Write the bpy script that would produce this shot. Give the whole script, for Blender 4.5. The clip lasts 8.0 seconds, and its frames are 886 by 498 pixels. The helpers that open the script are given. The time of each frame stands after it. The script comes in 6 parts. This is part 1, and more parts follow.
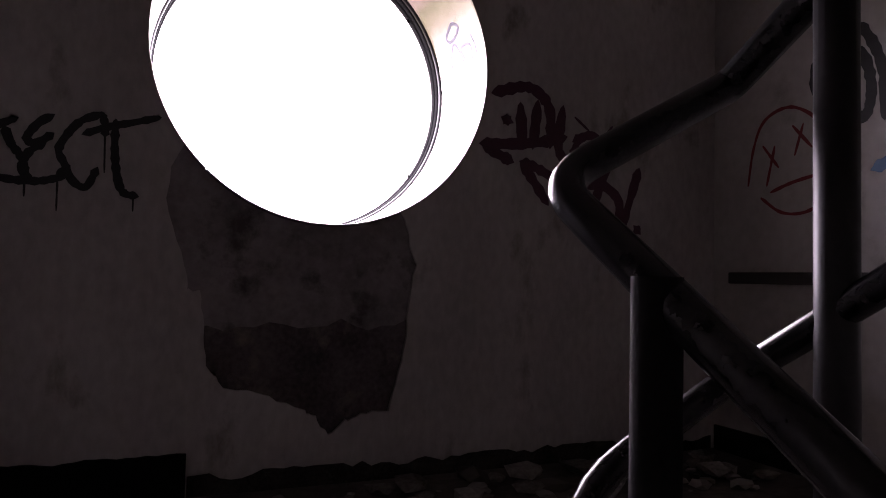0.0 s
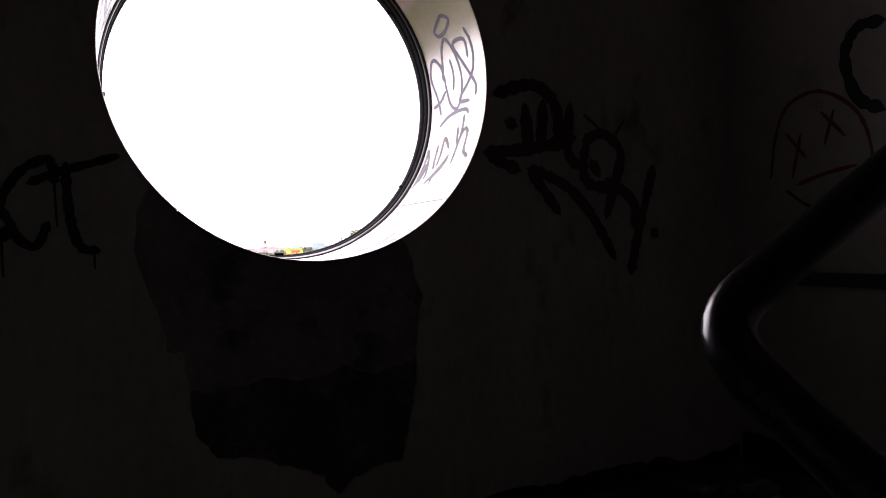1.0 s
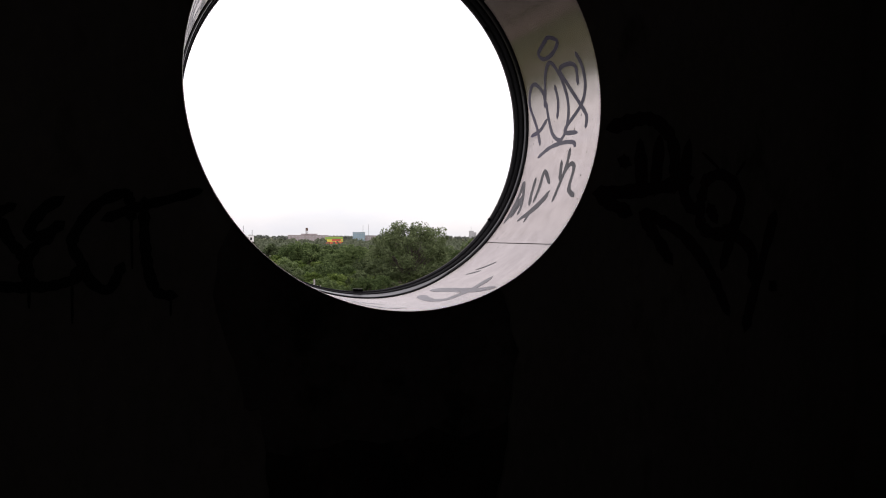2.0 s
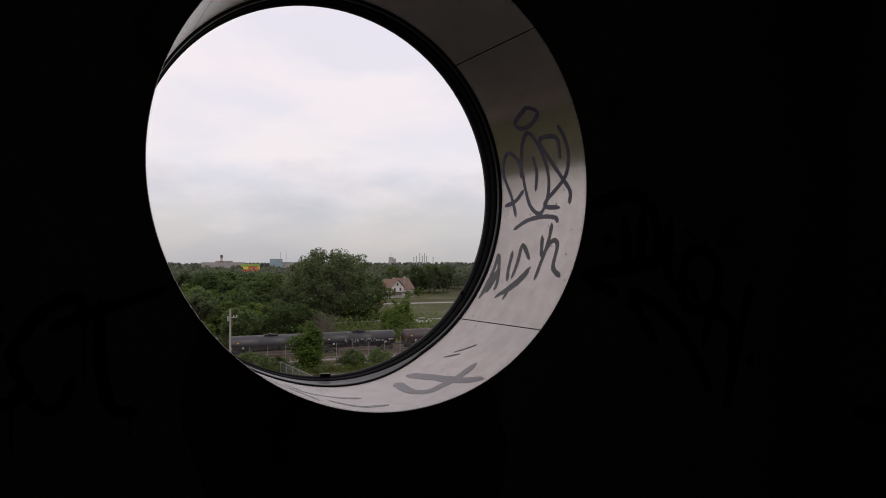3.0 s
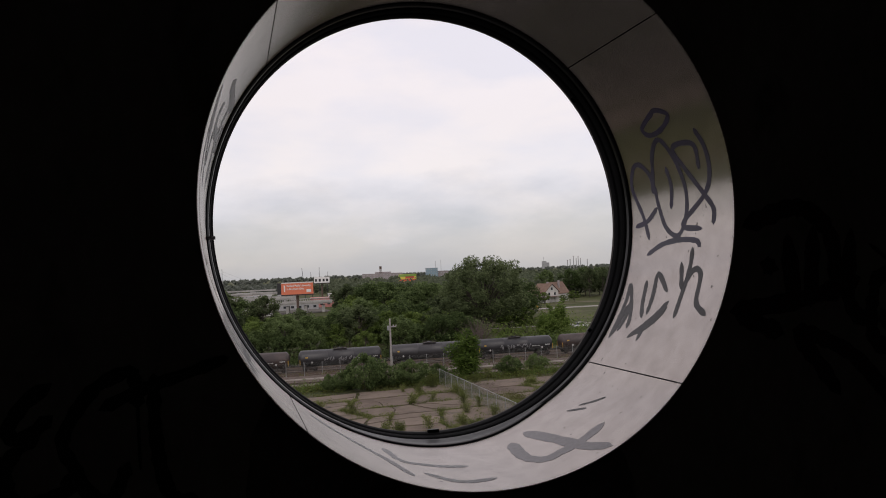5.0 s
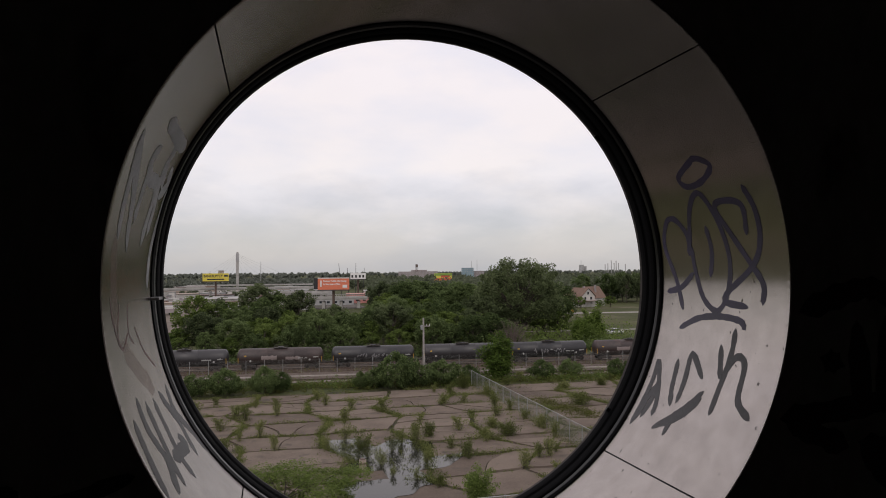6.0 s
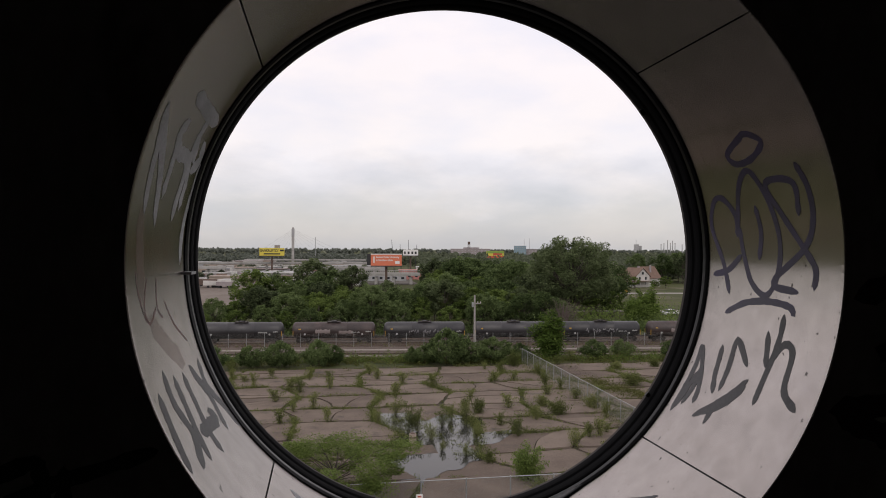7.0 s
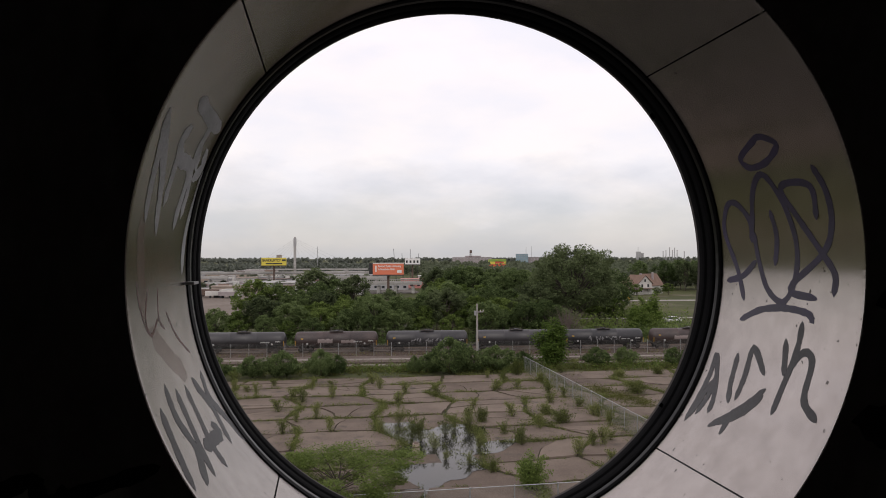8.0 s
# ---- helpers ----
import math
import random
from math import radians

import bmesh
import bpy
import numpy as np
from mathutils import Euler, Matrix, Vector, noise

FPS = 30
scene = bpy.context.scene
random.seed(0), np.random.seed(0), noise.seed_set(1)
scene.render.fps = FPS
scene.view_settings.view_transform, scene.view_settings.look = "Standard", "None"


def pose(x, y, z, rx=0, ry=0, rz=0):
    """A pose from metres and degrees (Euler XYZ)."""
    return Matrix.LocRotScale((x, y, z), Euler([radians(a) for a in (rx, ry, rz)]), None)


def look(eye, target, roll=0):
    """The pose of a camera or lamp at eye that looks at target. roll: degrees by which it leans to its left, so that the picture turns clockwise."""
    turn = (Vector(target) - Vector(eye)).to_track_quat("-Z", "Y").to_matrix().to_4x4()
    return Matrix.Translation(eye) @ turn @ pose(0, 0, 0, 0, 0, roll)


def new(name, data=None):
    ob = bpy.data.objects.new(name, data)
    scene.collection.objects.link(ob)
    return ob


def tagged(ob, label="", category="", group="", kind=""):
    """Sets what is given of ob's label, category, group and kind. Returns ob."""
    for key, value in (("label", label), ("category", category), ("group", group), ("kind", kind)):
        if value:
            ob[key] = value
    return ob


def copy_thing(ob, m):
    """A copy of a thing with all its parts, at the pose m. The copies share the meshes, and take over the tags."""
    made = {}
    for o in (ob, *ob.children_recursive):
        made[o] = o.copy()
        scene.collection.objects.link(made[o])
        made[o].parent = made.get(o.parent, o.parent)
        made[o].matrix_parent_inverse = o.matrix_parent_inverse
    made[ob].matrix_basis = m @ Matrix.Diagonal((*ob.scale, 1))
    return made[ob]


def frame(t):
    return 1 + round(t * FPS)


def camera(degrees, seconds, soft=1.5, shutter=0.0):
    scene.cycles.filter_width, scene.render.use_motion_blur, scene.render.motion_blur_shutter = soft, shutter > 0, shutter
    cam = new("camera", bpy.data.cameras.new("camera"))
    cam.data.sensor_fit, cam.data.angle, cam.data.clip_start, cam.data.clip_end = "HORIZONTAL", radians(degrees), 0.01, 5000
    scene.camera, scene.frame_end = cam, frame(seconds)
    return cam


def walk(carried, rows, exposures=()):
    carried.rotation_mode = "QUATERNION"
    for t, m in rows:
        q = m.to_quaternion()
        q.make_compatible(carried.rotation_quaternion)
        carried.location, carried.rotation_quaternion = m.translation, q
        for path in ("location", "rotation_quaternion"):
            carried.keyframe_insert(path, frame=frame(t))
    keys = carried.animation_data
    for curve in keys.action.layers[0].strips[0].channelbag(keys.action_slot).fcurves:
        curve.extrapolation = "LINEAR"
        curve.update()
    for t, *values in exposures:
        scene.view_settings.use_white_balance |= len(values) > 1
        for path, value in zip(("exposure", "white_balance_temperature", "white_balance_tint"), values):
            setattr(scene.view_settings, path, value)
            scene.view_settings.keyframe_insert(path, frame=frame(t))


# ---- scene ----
cam = camera(63.63, 8.0, soft=1.0)
# seconds, place, yaw, pitch, roll
PATH = [
    (0.0, -0.617, -2.533, -0.806, -22.90, 2.32, -1.18),
    (0.2, -0.632, -2.439, -0.747, -20.49, 3.00, -0.53),
    (0.3, -0.636, -2.395, -0.722, -19.79, 2.60, 0.12),
    (0.5, -0.643, -2.320, -0.670, -19.85, 2.45, 0.79),
    (0.6, -0.641, -2.295, -0.642, -21.63, 2.06, 1.03),
    (0.7, -0.635, -2.274, -0.618, -23.50, 1.22, 1.43),
    (1.0, -0.631, -2.214, -0.571, -25.55, -0.76, 2.51),
    (1.4, -0.584, -2.112, -0.537, -23.62, -2.52, 3.53),
    (1.5, -0.580, -2.028, -0.529, -22.50, -2.50, 3.44),
    (1.7, -0.620, -1.970, -0.469, -20.82, -2.06, 1.02),
    (2.8, -0.803, -1.710, -0.298, -28.12, 1.61, -0.86),
    (3.0, -0.803, -1.693, -0.231, -28.81, 0.98, 0.04),
    (3.5, -0.730, -1.686, -0.140, -25.31, 6.99, 1.57),
    (4.0, -0.658, -1.696, -0.142, -20.18, 7.76, 1.43),
    (4.5, -0.620, -1.630, -0.151, -16.35, 4.35, 2.72),
    (4.7, -0.593, -1.575, -0.162, -15.63, 2.77, 2.54),
    (5.8, -0.437, -1.225, 0.008, -20.44, 0.69, 2.67),
    (6.0, -0.369, -1.204, 0.024, -13.68, 1.70, 0.49),
    (6.5, -0.297, -1.178, 0.026, -10.04, 0.46, -0.97),
    (7.0, -0.319, -1.174, 0.026, -9.49, -0.11, -0.29),
    (7.5, -0.325, -1.154, 0.024, -9.58, 0.36, -0.14),
    (8.0, -0.326, -1.137, 0.024, -9.34, 0.58, 0.11),
]
walk(cam, [(t, pose(x, y, z, 90 + pitch, roll, yaw)) for t, x, y, z, yaw, pitch, roll in PATH],
     exposures=[(0.0, 4.25, 6500, 38), (0.5, 3.1, 6520, 32), (1.0, 2.3, 6550, 26), (1.5, 1.4, 6550, 20), (1.7, 1.12, 6550, 18),
                (2.8, -0.14, 6600, 16), (3.5, -0.13, 6650, 16), (4.5, -0.12, 6650, 15), (6.0, -0.09, 6680, 14), (6.5, -0.03, 6680, 14), (7.5, 0.05, 6680, 14), (8.0, 0.07, 6680, 14)])

# ---- world and light: an overcast evening sky ----
GROUND = -17.0
world = bpy.data.worlds.new("overcast")
scene.world = world
world.use_nodes = True
wn, wl = world.node_tree.nodes, world.node_tree.links
wn.clear()
w_out = wn.new("ShaderNodeOutputWorld")
w_add = wn.new("ShaderNodeAddShader")
w_sky = wn.new("ShaderNodeTexSky")
w_sky.sky_type, w_sky.sun_disc = "NISHITA", False
w_sky.sun_elevation, w_sky.sun_rotation = radians(40), radians(200)
w_bg1, w_bg2 = wn.new("ShaderNodeBackground"), wn.new("ShaderNodeBackground")
w_bg1.inputs["Strength"].default_value = 0.02
w_bg2.inputs["Strength"].default_value = 0.92
w_tc = wn.new("ShaderNodeTexCoord")
w_sep = wn.new("ShaderNodeSeparateXYZ")
w_map = wn.new("ShaderNodeMapping")
w_map.inputs["Scale"].default_value = (3.4, 3.4, 9.0)
w_noise, w_noise2 = wn.new("ShaderNodeTexNoise"), wn.new("ShaderNodeTexNoise")
w_noise.inputs["Scale"].default_value, w_noise.inputs["Detail"].default_value = 2.2, 10
w_noise.inputs["Roughness"].default_value = 0.55
w_noise2.inputs["Scale"].default_value, w_noise2.inputs["Detail"].default_value = 1.5, 9
w_bend = wn.new("ShaderNodeMath")
w_bend.operation = "MULTIPLY_ADD"
w_bend.inputs[1].default_value, w_bend.inputs[2].default_value = 0.13, -0.065
w_sum = wn.new("ShaderNodeMath")
w_sum.operation = "ADD"
w_ramp = wn.new("ShaderNodeValToRGB")
e = w_ramp.color_ramp.elements
e[0].position, e[0].color = 0.0, (0.53, 0.535, 0.555, 1)
e[1].position, e[1].color = 1.0, (0.96, 0.93, 0.96, 1)
for at, col in ((0.05, (0.605, 0.60, 0.62, 1)), (0.095, (0.77, 0.74, 0.755, 1)), (0.14, (0.95, 0.90, 0.895, 1)), (0.30, (1.0, 0.955, 0.975, 1))):
    k = e.new(at)
    k.color = col
w_mul = wn.new("ShaderNodeMix")
w_mul.data_type, w_mul.blend_type = "RGBA", "MULTIPLY"
w_mul.inputs["Factor"].default_value = 1.0
w_ramp2 = wn.new("ShaderNodeValToRGB")
w_ramp2.color_ramp.elements[0].position, w_ramp2.color_ramp.elements[0].color = 0.40, (0.895, 0.92, 0.955, 1)
w_ramp2.color_ramp.elements[1].position, w_ramp2.color_ramp.elements[1].color = 0.60, (1.0, 0.99, 0.97, 1)
wl.new(w_tc.outputs["Generated"], w_sep.inputs[0])
wl.new(w_tc.outputs["Generated"], w_map.inputs[0])
wl.new(w_map.outputs[0], w_noise.inputs["Vector"])
wl.new(w_map.outputs[0], w_noise2.inputs["Vector"])
wl.new(w_noise.outputs["Fac"], w_bend.inputs[0])
wl.new(w_bend.outputs[0], w_sum.inputs[0])
wl.new(w_sep.outputs["Z"], w_sum.inputs[1])
wl.new(w_sum.outputs[0], w_ramp.inputs[0])
wl.new(w_noise2.outputs["Fac"], w_ramp2.inputs[0])
wl.new(w_ramp.outputs[0], w_mul.inputs["A"])
wl.new(w_ramp2.outputs[0], w_mul.inputs["B"])
wl.new(w_mul.outputs["Result"], w_bg2.inputs["Color"])
wl.new(w_sky.outputs[0], w_bg1.inputs["Color"])
wl.new(w_bg1.outputs[0], w_add.inputs[0])
wl.new(w_bg2.outputs[0], w_add.inputs[1])
wl.new(w_add.outputs[0], w_out.inputs[0])

sun = new("sun", bpy.data.lights.new("sun", "SUN"))
sun.data.energy, sun.data.angle, sun.data.color = 0.6, radians(25), (1.0, 0.95, 0.88)
sun.matrix_world = look((-30, -60, 70), (0, 0, 0))


# ---- materials ----
def surface(name, low, high, scale=1.0, rough=0.7, metal=0.0, bump=0.2, grain=12.0, rough_var=0.12, island=0.0, random_tint=0.0,
            stain=None, stain_scale=0.5, stretch=(1, 1, 1), stain_at=0.55):
    """Two-scale noise between two base colours, with relief, uneven gloss and an optional stain colour."""
    m = bpy.data.materials.new(name)
    m.use_nodes = True
    n, l = m.node_tree.nodes, m.node_tree.links
    b = n["Principled BSDF"]
    tc = n.new("ShaderNodeTexCoord")
    mp = n.new("ShaderNodeMapping")
    mp.inputs["Scale"].default_value = stretch
    l.new(tc.outputs["Object"], mp.inputs[0])
    info = n.new("ShaderNodeObjectInfo")
    shift = n.new("ShaderNodeVectorMath")
    shift.operation = "MULTIPLY_ADD"
    shift.inputs[1].default_value = (1, 1, 1)
    l.new(mp.outputs[0], shift.inputs[0])
    times = n.new("ShaderNodeMath")
    times.operation = "MULTIPLY"
    times.inputs[1].default_value = 37.0 if random_tint else 0.0
    l.new(info.outputs["Random"], times.inputs[0])
    l.new(times.outputs[0], shift.inputs[2])
    big, small = n.new("ShaderNodeTexNoise"), n.new("ShaderNodeTexNoise")
    big.inputs["Scale"].default_value, big.inputs["Detail"].default_value = scale, 6
    small.inputs["Scale"].default_value, small.inputs["Detail"].default_value = scale * grain, 4
    l.new(shift.outputs[0], big.inputs["Vector"])
    l.new(shift.outputs[0], small.inputs["Vector"])
    mixv = n.new("ShaderNodeMath")
    mixv.operation = "MULTIPLY_ADD"
    mixv.inputs[1].default_value = 0.4
    l.new(small.outputs["Fac"], mixv.inputs[0])
    part_big = n.new("ShaderNodeMath")
    part_big.operation = "MULTIPLY"
    part_big.inputs[1].default_value = 0.6
    l.new(big.outputs["Fac"], part_big.inputs[0])
    l.new(part_big.outputs[0], mixv.inputs[2])
    ramp = n.new("ShaderNodeValToRGB")
    ramp.color_ramp.elements[0].position, ramp.color_ramp.elements[0].color = 0.36, (*low, 1)
    ramp.color_ramp.elements[1].position, ramp.color_ramp.elements[1].color = 0.64, (*high, 1)
    value = mixv.outputs[0]
    if island or random_tint:
        geo = n.new("ShaderNodeNewGeometry")
        add = n.new("ShaderNodeMath")
        add.operation = "MULTIPLY_ADD"
        add.inputs[1].default_value = island
        l.new(geo.outputs["Random Per Island"], add.inputs[0])
        l.new(value, add.inputs[2])
        add2 = n.new("ShaderNodeMath")
        add2.operation = "MULTIPLY_ADD"
        add2.inputs[1].default_value = random_tint
        l.new(info.outputs["Random"], add2.inputs[0])
        l.new(add.outputs[0], add2.inputs[2])
        off = n.new("ShaderNodeMath")
        off.operation = "SUBTRACT"
        off.inputs[1].default_value = (island + random_tint) / 2
        l.new(add2.outputs[0], off.inputs[0])
        value = off.outputs[0]
    l.new(value, ramp.inputs[0])
    colour = ramp.outputs[0]
    if stain:
        st = n.new("ShaderNodeTexNoise")
        st.inputs["Scale"].default_value, st.inputs["Detail"].default_value = stain_scale, 8
        st.inputs["Roughness"].default_value = 0.65
        l.new(shift.outputs[0], st.inputs["Vector"])
        sr = n.new("ShaderNodeValToRGB")
        sr.color_ramp.elements[0].position, sr.color_ramp.elements[1].position = stain_at, stain_at + 0.12
        l.new(st.outputs["Fac"], sr.inputs[0])
        mx = n.new("ShaderNodeMix")
        mx.data_type = "RGBA"
        l.new(sr.outputs[0], mx.inputs["Factor"])
        l.new(colour, mx.inputs["A"])
        mx.inputs["B"].default_value = (*stain, 1)
        colour = mx.outputs["Result"]
    l.new(colour, b.inputs["Base Color"])
    rr = n.new("ShaderNodeMapRange")
    rr.inputs["To Min"].default_value, rr.inputs["To Max"].default_value = max(0.02, rough - rough_var), min(1, rough + rough_var)
    l.new(big.outputs["Fac"], rr.inputs["Value"])
    l.new(rr.outputs[0], b.inputs["Roughness"])
    b.inputs["Metallic"].default_value = metal
    if rough > 0.8:
        b.inputs["Specular IOR Level"].default_value = 0.12
    if bump:
        bp = n.new("ShaderNodeBump")
        bp.inputs["Strength"].default_value, bp.inputs["Distance"].default_value = bump, 0.02 / max(scale, 0.2)
        l.new(mixv.outputs[0], bp.inputs["Height"])
        l.new(bp.outputs[0], b.inputs["Normal"])
    return m


def foliage(name, low, high, scale=0.6):
    """Leaves: tint by leaf, by tree and by clump, some light passing through."""
    m = surface(name, low, high, scale, rough=0.75, bump=0.0, grain=6, island=0.35, random_tint=0.3)
    n, l = m.node_tree.nodes, m.node_tree.links
    b, out = n["Principled BSDF"], n["Material Output"]
    b.inputs["Specular IOR Level"].default_value = 0.12
    tr = n.new("ShaderNodeBsdfTranslucent")
    mx = n.new("ShaderNodeMixShader")
    mx.inputs[0].default_value = 0.48
    l.new(b.inputs["Base Color"].links[0].from_socket, tr.inputs["Color"])
    l.new(b.outputs[0], mx.inputs[1])
    l.new(tr.outputs[0], mx.inputs[2])
    l.new(mx.outputs[0], out.inputs[0])
    return m


def brushed(name):
    """Satin stainless steel: fine streaks round the opening, smudges and specks."""
    m = surface(name, (0.335, 0.302, 0.280), (0.455, 0.415, 0.388), 2.2, rough=0.21, metal=1.0, bump=0.0, grain=9, rough_var=0.04,
                stain=(0.27, 0.245, 0.23), stain_scale=3.5, stain_at=0.62)
    n, l = m.node_tree.nodes, m.node_tree.links
    b = n["Principled BSDF"]
    tc = n.new("ShaderNodeTexCoord")
    speck = n.new("ShaderNodeTexNoise")
    speck.inputs["Scale"].default_value, speck.inputs["Detail"].default_value = 75.0, 2
    l.new(tc.outputs["Object"], speck.inputs["Vector"])
    cut = n.new("ShaderNodeValToRGB")
    cut.color_ramp.elements[0].position, cut.color_ramp.elements[1].position = 0.715, 0.75
    l.new(speck.outputs["Fac"], cut.inputs[0])
    dirt = n.new("ShaderNodeMix")
    dirt.data_type = "RGBA"
    l.new(cut.outputs[0], dirt.inputs["Factor"])
    l.new(b.inputs["Base Color"].links[0].from_socket, dirt.inputs["A"])
    dirt.inputs["B"].default_value = (0.10, 0.088, 0.08, 1)
    l.new(dirt.outputs["Result"], b.inputs["Base Color"])
    mp = n.new("ShaderNodeMapping")
    mp.inputs["Scale"].default_value = (3.0, 420.0, 3.0)
    l.new(tc.outputs["Object"], mp.inputs[0])
    streak = n.new("ShaderNodeTexNoise")
    streak.inputs["Scale"].default_value, streak.inputs["Detail"].default_value = 1.0, 3
    l.new(mp.outputs[0], streak.inputs["Vector"])
    grain_way = n.new("ShaderNodeCombineXYZ")
    grain_way.inputs[1].default_value = 1.0
    l.new(grain_way.outputs[0], b.inputs["Tangent"])
    b.inputs["Anisotropic"].default_value = 1.0
    bp = n.new("ShaderNodeBump")
    bp.inputs["Strength"].default_value, bp.inputs["Distance"].default_value = 0.05, 0.0006
    l.new(streak.outputs["Fac"], bp.inputs["Height"])
    l.new(bp.outputs[0], b.inputs["Normal"])
    return m


def plain(name, colour, rough=0.6, metal=0.0, scale=4.0, spread=0.15, bump=0.05, random_tint=0.0, island=0.0):
    lo = tuple(c * (1 - spread) for c in colour)
    hi = tuple(min(1, c * (1 + spread)) for c in colour)
    return surface(name, lo, hi, scale, rough, metal, bump, random_tint=random_tint, island=island)


def chain_link(name, open_above):
    """Woven wire: two crossing sets of thin wires, open between."""
    m = plain(name, (0.26, 0.27, 0.26), 0.6, 0.5)
    n, l = m.node_tree.nodes, m.node_tree.links
    b, out = n["Principled BSDF"], n["Material Output"]
    tc = n.new("ShaderNodeTexCoord")
    outs = []
    for turn in (45, -45):
        mp = n.new("ShaderNodeMapping")
        mp.inputs["Rotation"].default_value = (0, radians(turn), 0)
        l.new(tc.outputs["Object"], mp.inputs[0])
        wv = n.new("ShaderNodeTexWave")
        wv.wave_type, wv.bands_direction, wv.wave_profile = "BANDS", "X", "SIN"
        wv.inputs["Scale"].default_value = 4.5
        l.new(mp.outputs[0], wv.inputs["Vector"])
        gt = n.new("ShaderNodeMath")
        gt.operation = "GREATER_THAN"
        gt.inputs[1].default_value = open_above
        l.new(wv.outputs["Fac"], gt.inputs[0])
        outs.append(gt.outputs[0])
    mxm = n.new("ShaderNodeMath")
    mxm.operation = "MAXIMUM"
    l.new(outs[0], mxm.inputs[0])
    l.new(outs[1], mxm.inputs[1])
    tp = n.new("ShaderNodeBsdfTransparent")
    mx = n.new("ShaderNodeMixShader")
    l.new(mxm.outputs[0], mx.inputs[0])
    l.new(tp.outputs[0], mx.inputs[1])
    l.new(b.outputs[0], mx.inputs[2])
    l.new(mx.outputs[0], out.inputs[0])
    return m


M = {}
M["plaster"] = surface("painted_plaster", (0.40, 0.37, 0.35), (0.58, 0.545, 0.52), 1.6, 0.75, bump=0.25, grain=14, stain=(0.27, 0.24, 0.205), stain_scale=2.9, stain_at=0.575, stretch=(1.5, 1, 0.8))
M["plaster_side"] = surface("painted_block", (0.42, 0.40, 0.37), (0.54, 0.52, 0.49), 1.4, 0.65, bump=0.2, grain=16, stain=(0.28, 0.26, 0.23), stain_scale=1.5, stain_at=0.62)
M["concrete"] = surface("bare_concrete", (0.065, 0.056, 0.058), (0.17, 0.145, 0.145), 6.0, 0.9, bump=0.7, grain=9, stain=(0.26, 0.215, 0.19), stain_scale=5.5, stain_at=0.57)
M["scratch_coat"] = surface("brown_scratch_coat", (0.20, 0.18, 0.18), (0.34, 0.31, 0.305), 3.6, 0.9, bump=0.5, grain=10, stain=(0.10, 0.09, 0.088), stain_scale=5.0, stain_at=0.53)
M["floor"] = surface("dusty_floor", (0.07, 0.063, 0.057), (0.15, 0.135, 0.12), 2.5, 0.9, bump=0.5, grain=12, stain=(0.06, 0.055, 0.05), stain_scale=2.0)
M["rubble"] = surface("plaster_rubble", (0.10, 0.09, 0.08), (0.26, 0.24, 0.22), 5, 0.9, bump=0.5, random_tint=0.5)
M["black_paint"] = surface("black_gloss_paint", (0.010, 0.010, 0.011), (0.022, 0.021, 0.022), 6, 0.23, bump=0.10, grain=14, rough_var=0.1, stain=(0.06, 0.05, 0.045), stain_scale=9, stain_at=0.68)
M["black_matt"] = surface("worn_black_paint", (0.010, 0.010, 0.011), (0.022, 0.020, 0.020), 8, 0.8, bump=0.25, grain=12, stain=(0.05, 0.045, 0.04), stain_scale=9, stain_at=0.62)
M["black_matt"].node_tree.nodes["Principled BSDF"].inputs["Specular IOR Level"].default_value = 0.1
# kept dark and neutral for what the steel lining mirrors
M["unseen_asphalt"] = surface("dark_unseen_asphalt", (0.030, 0.029, 0.027), (0.056, 0.054, 0.050), 0.3, 0.9, bump=0.3, grain=18, stain=(0.055, 0.055, 0.04), stain_scale=0.2)
M["black_worn"] = surface("dulled_black_paint", (0.010, 0.010, 0.011), (0.022, 0.020, 0.020), 7, 0.45, bump=0.2, grain=12, stain=(0.05, 0.045, 0.04), stain_scale=9, stain_at=0.64)
M["rubber"] = surface("black_rubber", (0.002, 0.002, 0.0025), (0.006, 0.006, 0.007), 9, 0.32, bump=0.1)
M["rubber"].node_tree.nodes["Principled BSDF"].inputs["Specular IOR Level"].default_value = 0.3
M["rubber_matt"] = surface("matt_black_rubber", (0.002, 0.002, 0.002), (0.005, 0.005, 0.006), 9, 0.85, bump=0.1)
M["flange"] = surface("dusty_dark_flange", (0.05, 0.043, 0.038), (0.11, 0.095, 0.085), 9, 0.8, bump=0.2)
M["old_glue"] = surface("old_black_glue", (0.020, 0.018, 0.016), (0.075, 0.065, 0.058), 8, 0.9, bump=0.5, stain=(0.14, 0.125, 0.11), stain_scale=14, stain_at=0.6)
M["steel"] = brushed("brushed_steel")
M["rust_haze"] = plain("orange_paint_haze", (0.50, 0.29, 0.21), 0.5, 0.0, spread=0.15, scale=9, bump=0.0)
M["rust_haze"].node_tree.nodes["Principled BSDF"].inputs["Alpha"].default_value = 0.28
M["dark_wood"] = plain("dark_rail_paint", (0.03, 0.026, 0.024), 0.5)
M["spray_black"] = plain("black_spray", (0.012, 0.012, 0.014), 0.55)
M["spray_maroon"] = plain("maroon_spray", (0.075, 0.018, 0.040), 0.5)
M["marker_red"] = plain("red_marker", (0.22, 0.02, 0.025), 0.5)
M["spray_blue"] = plain("blue_spray", (0.06, 0.16, 0.32), 0.5)
M["marker_purple"] = plain("purple_marker", (0.044, 0.030, 0.092), 0.42, spread=0.3, scale=14)
M["spray_grey"] = plain("charcoal_spray", (0.088, 0.085, 0.088), 0.5, spread=0.3, scale=16)
M["smear_grey"] = plain("grey_smear", (0.26, 0.25, 0.255), 0.5, 0.7, spread=0.2, scale=10)
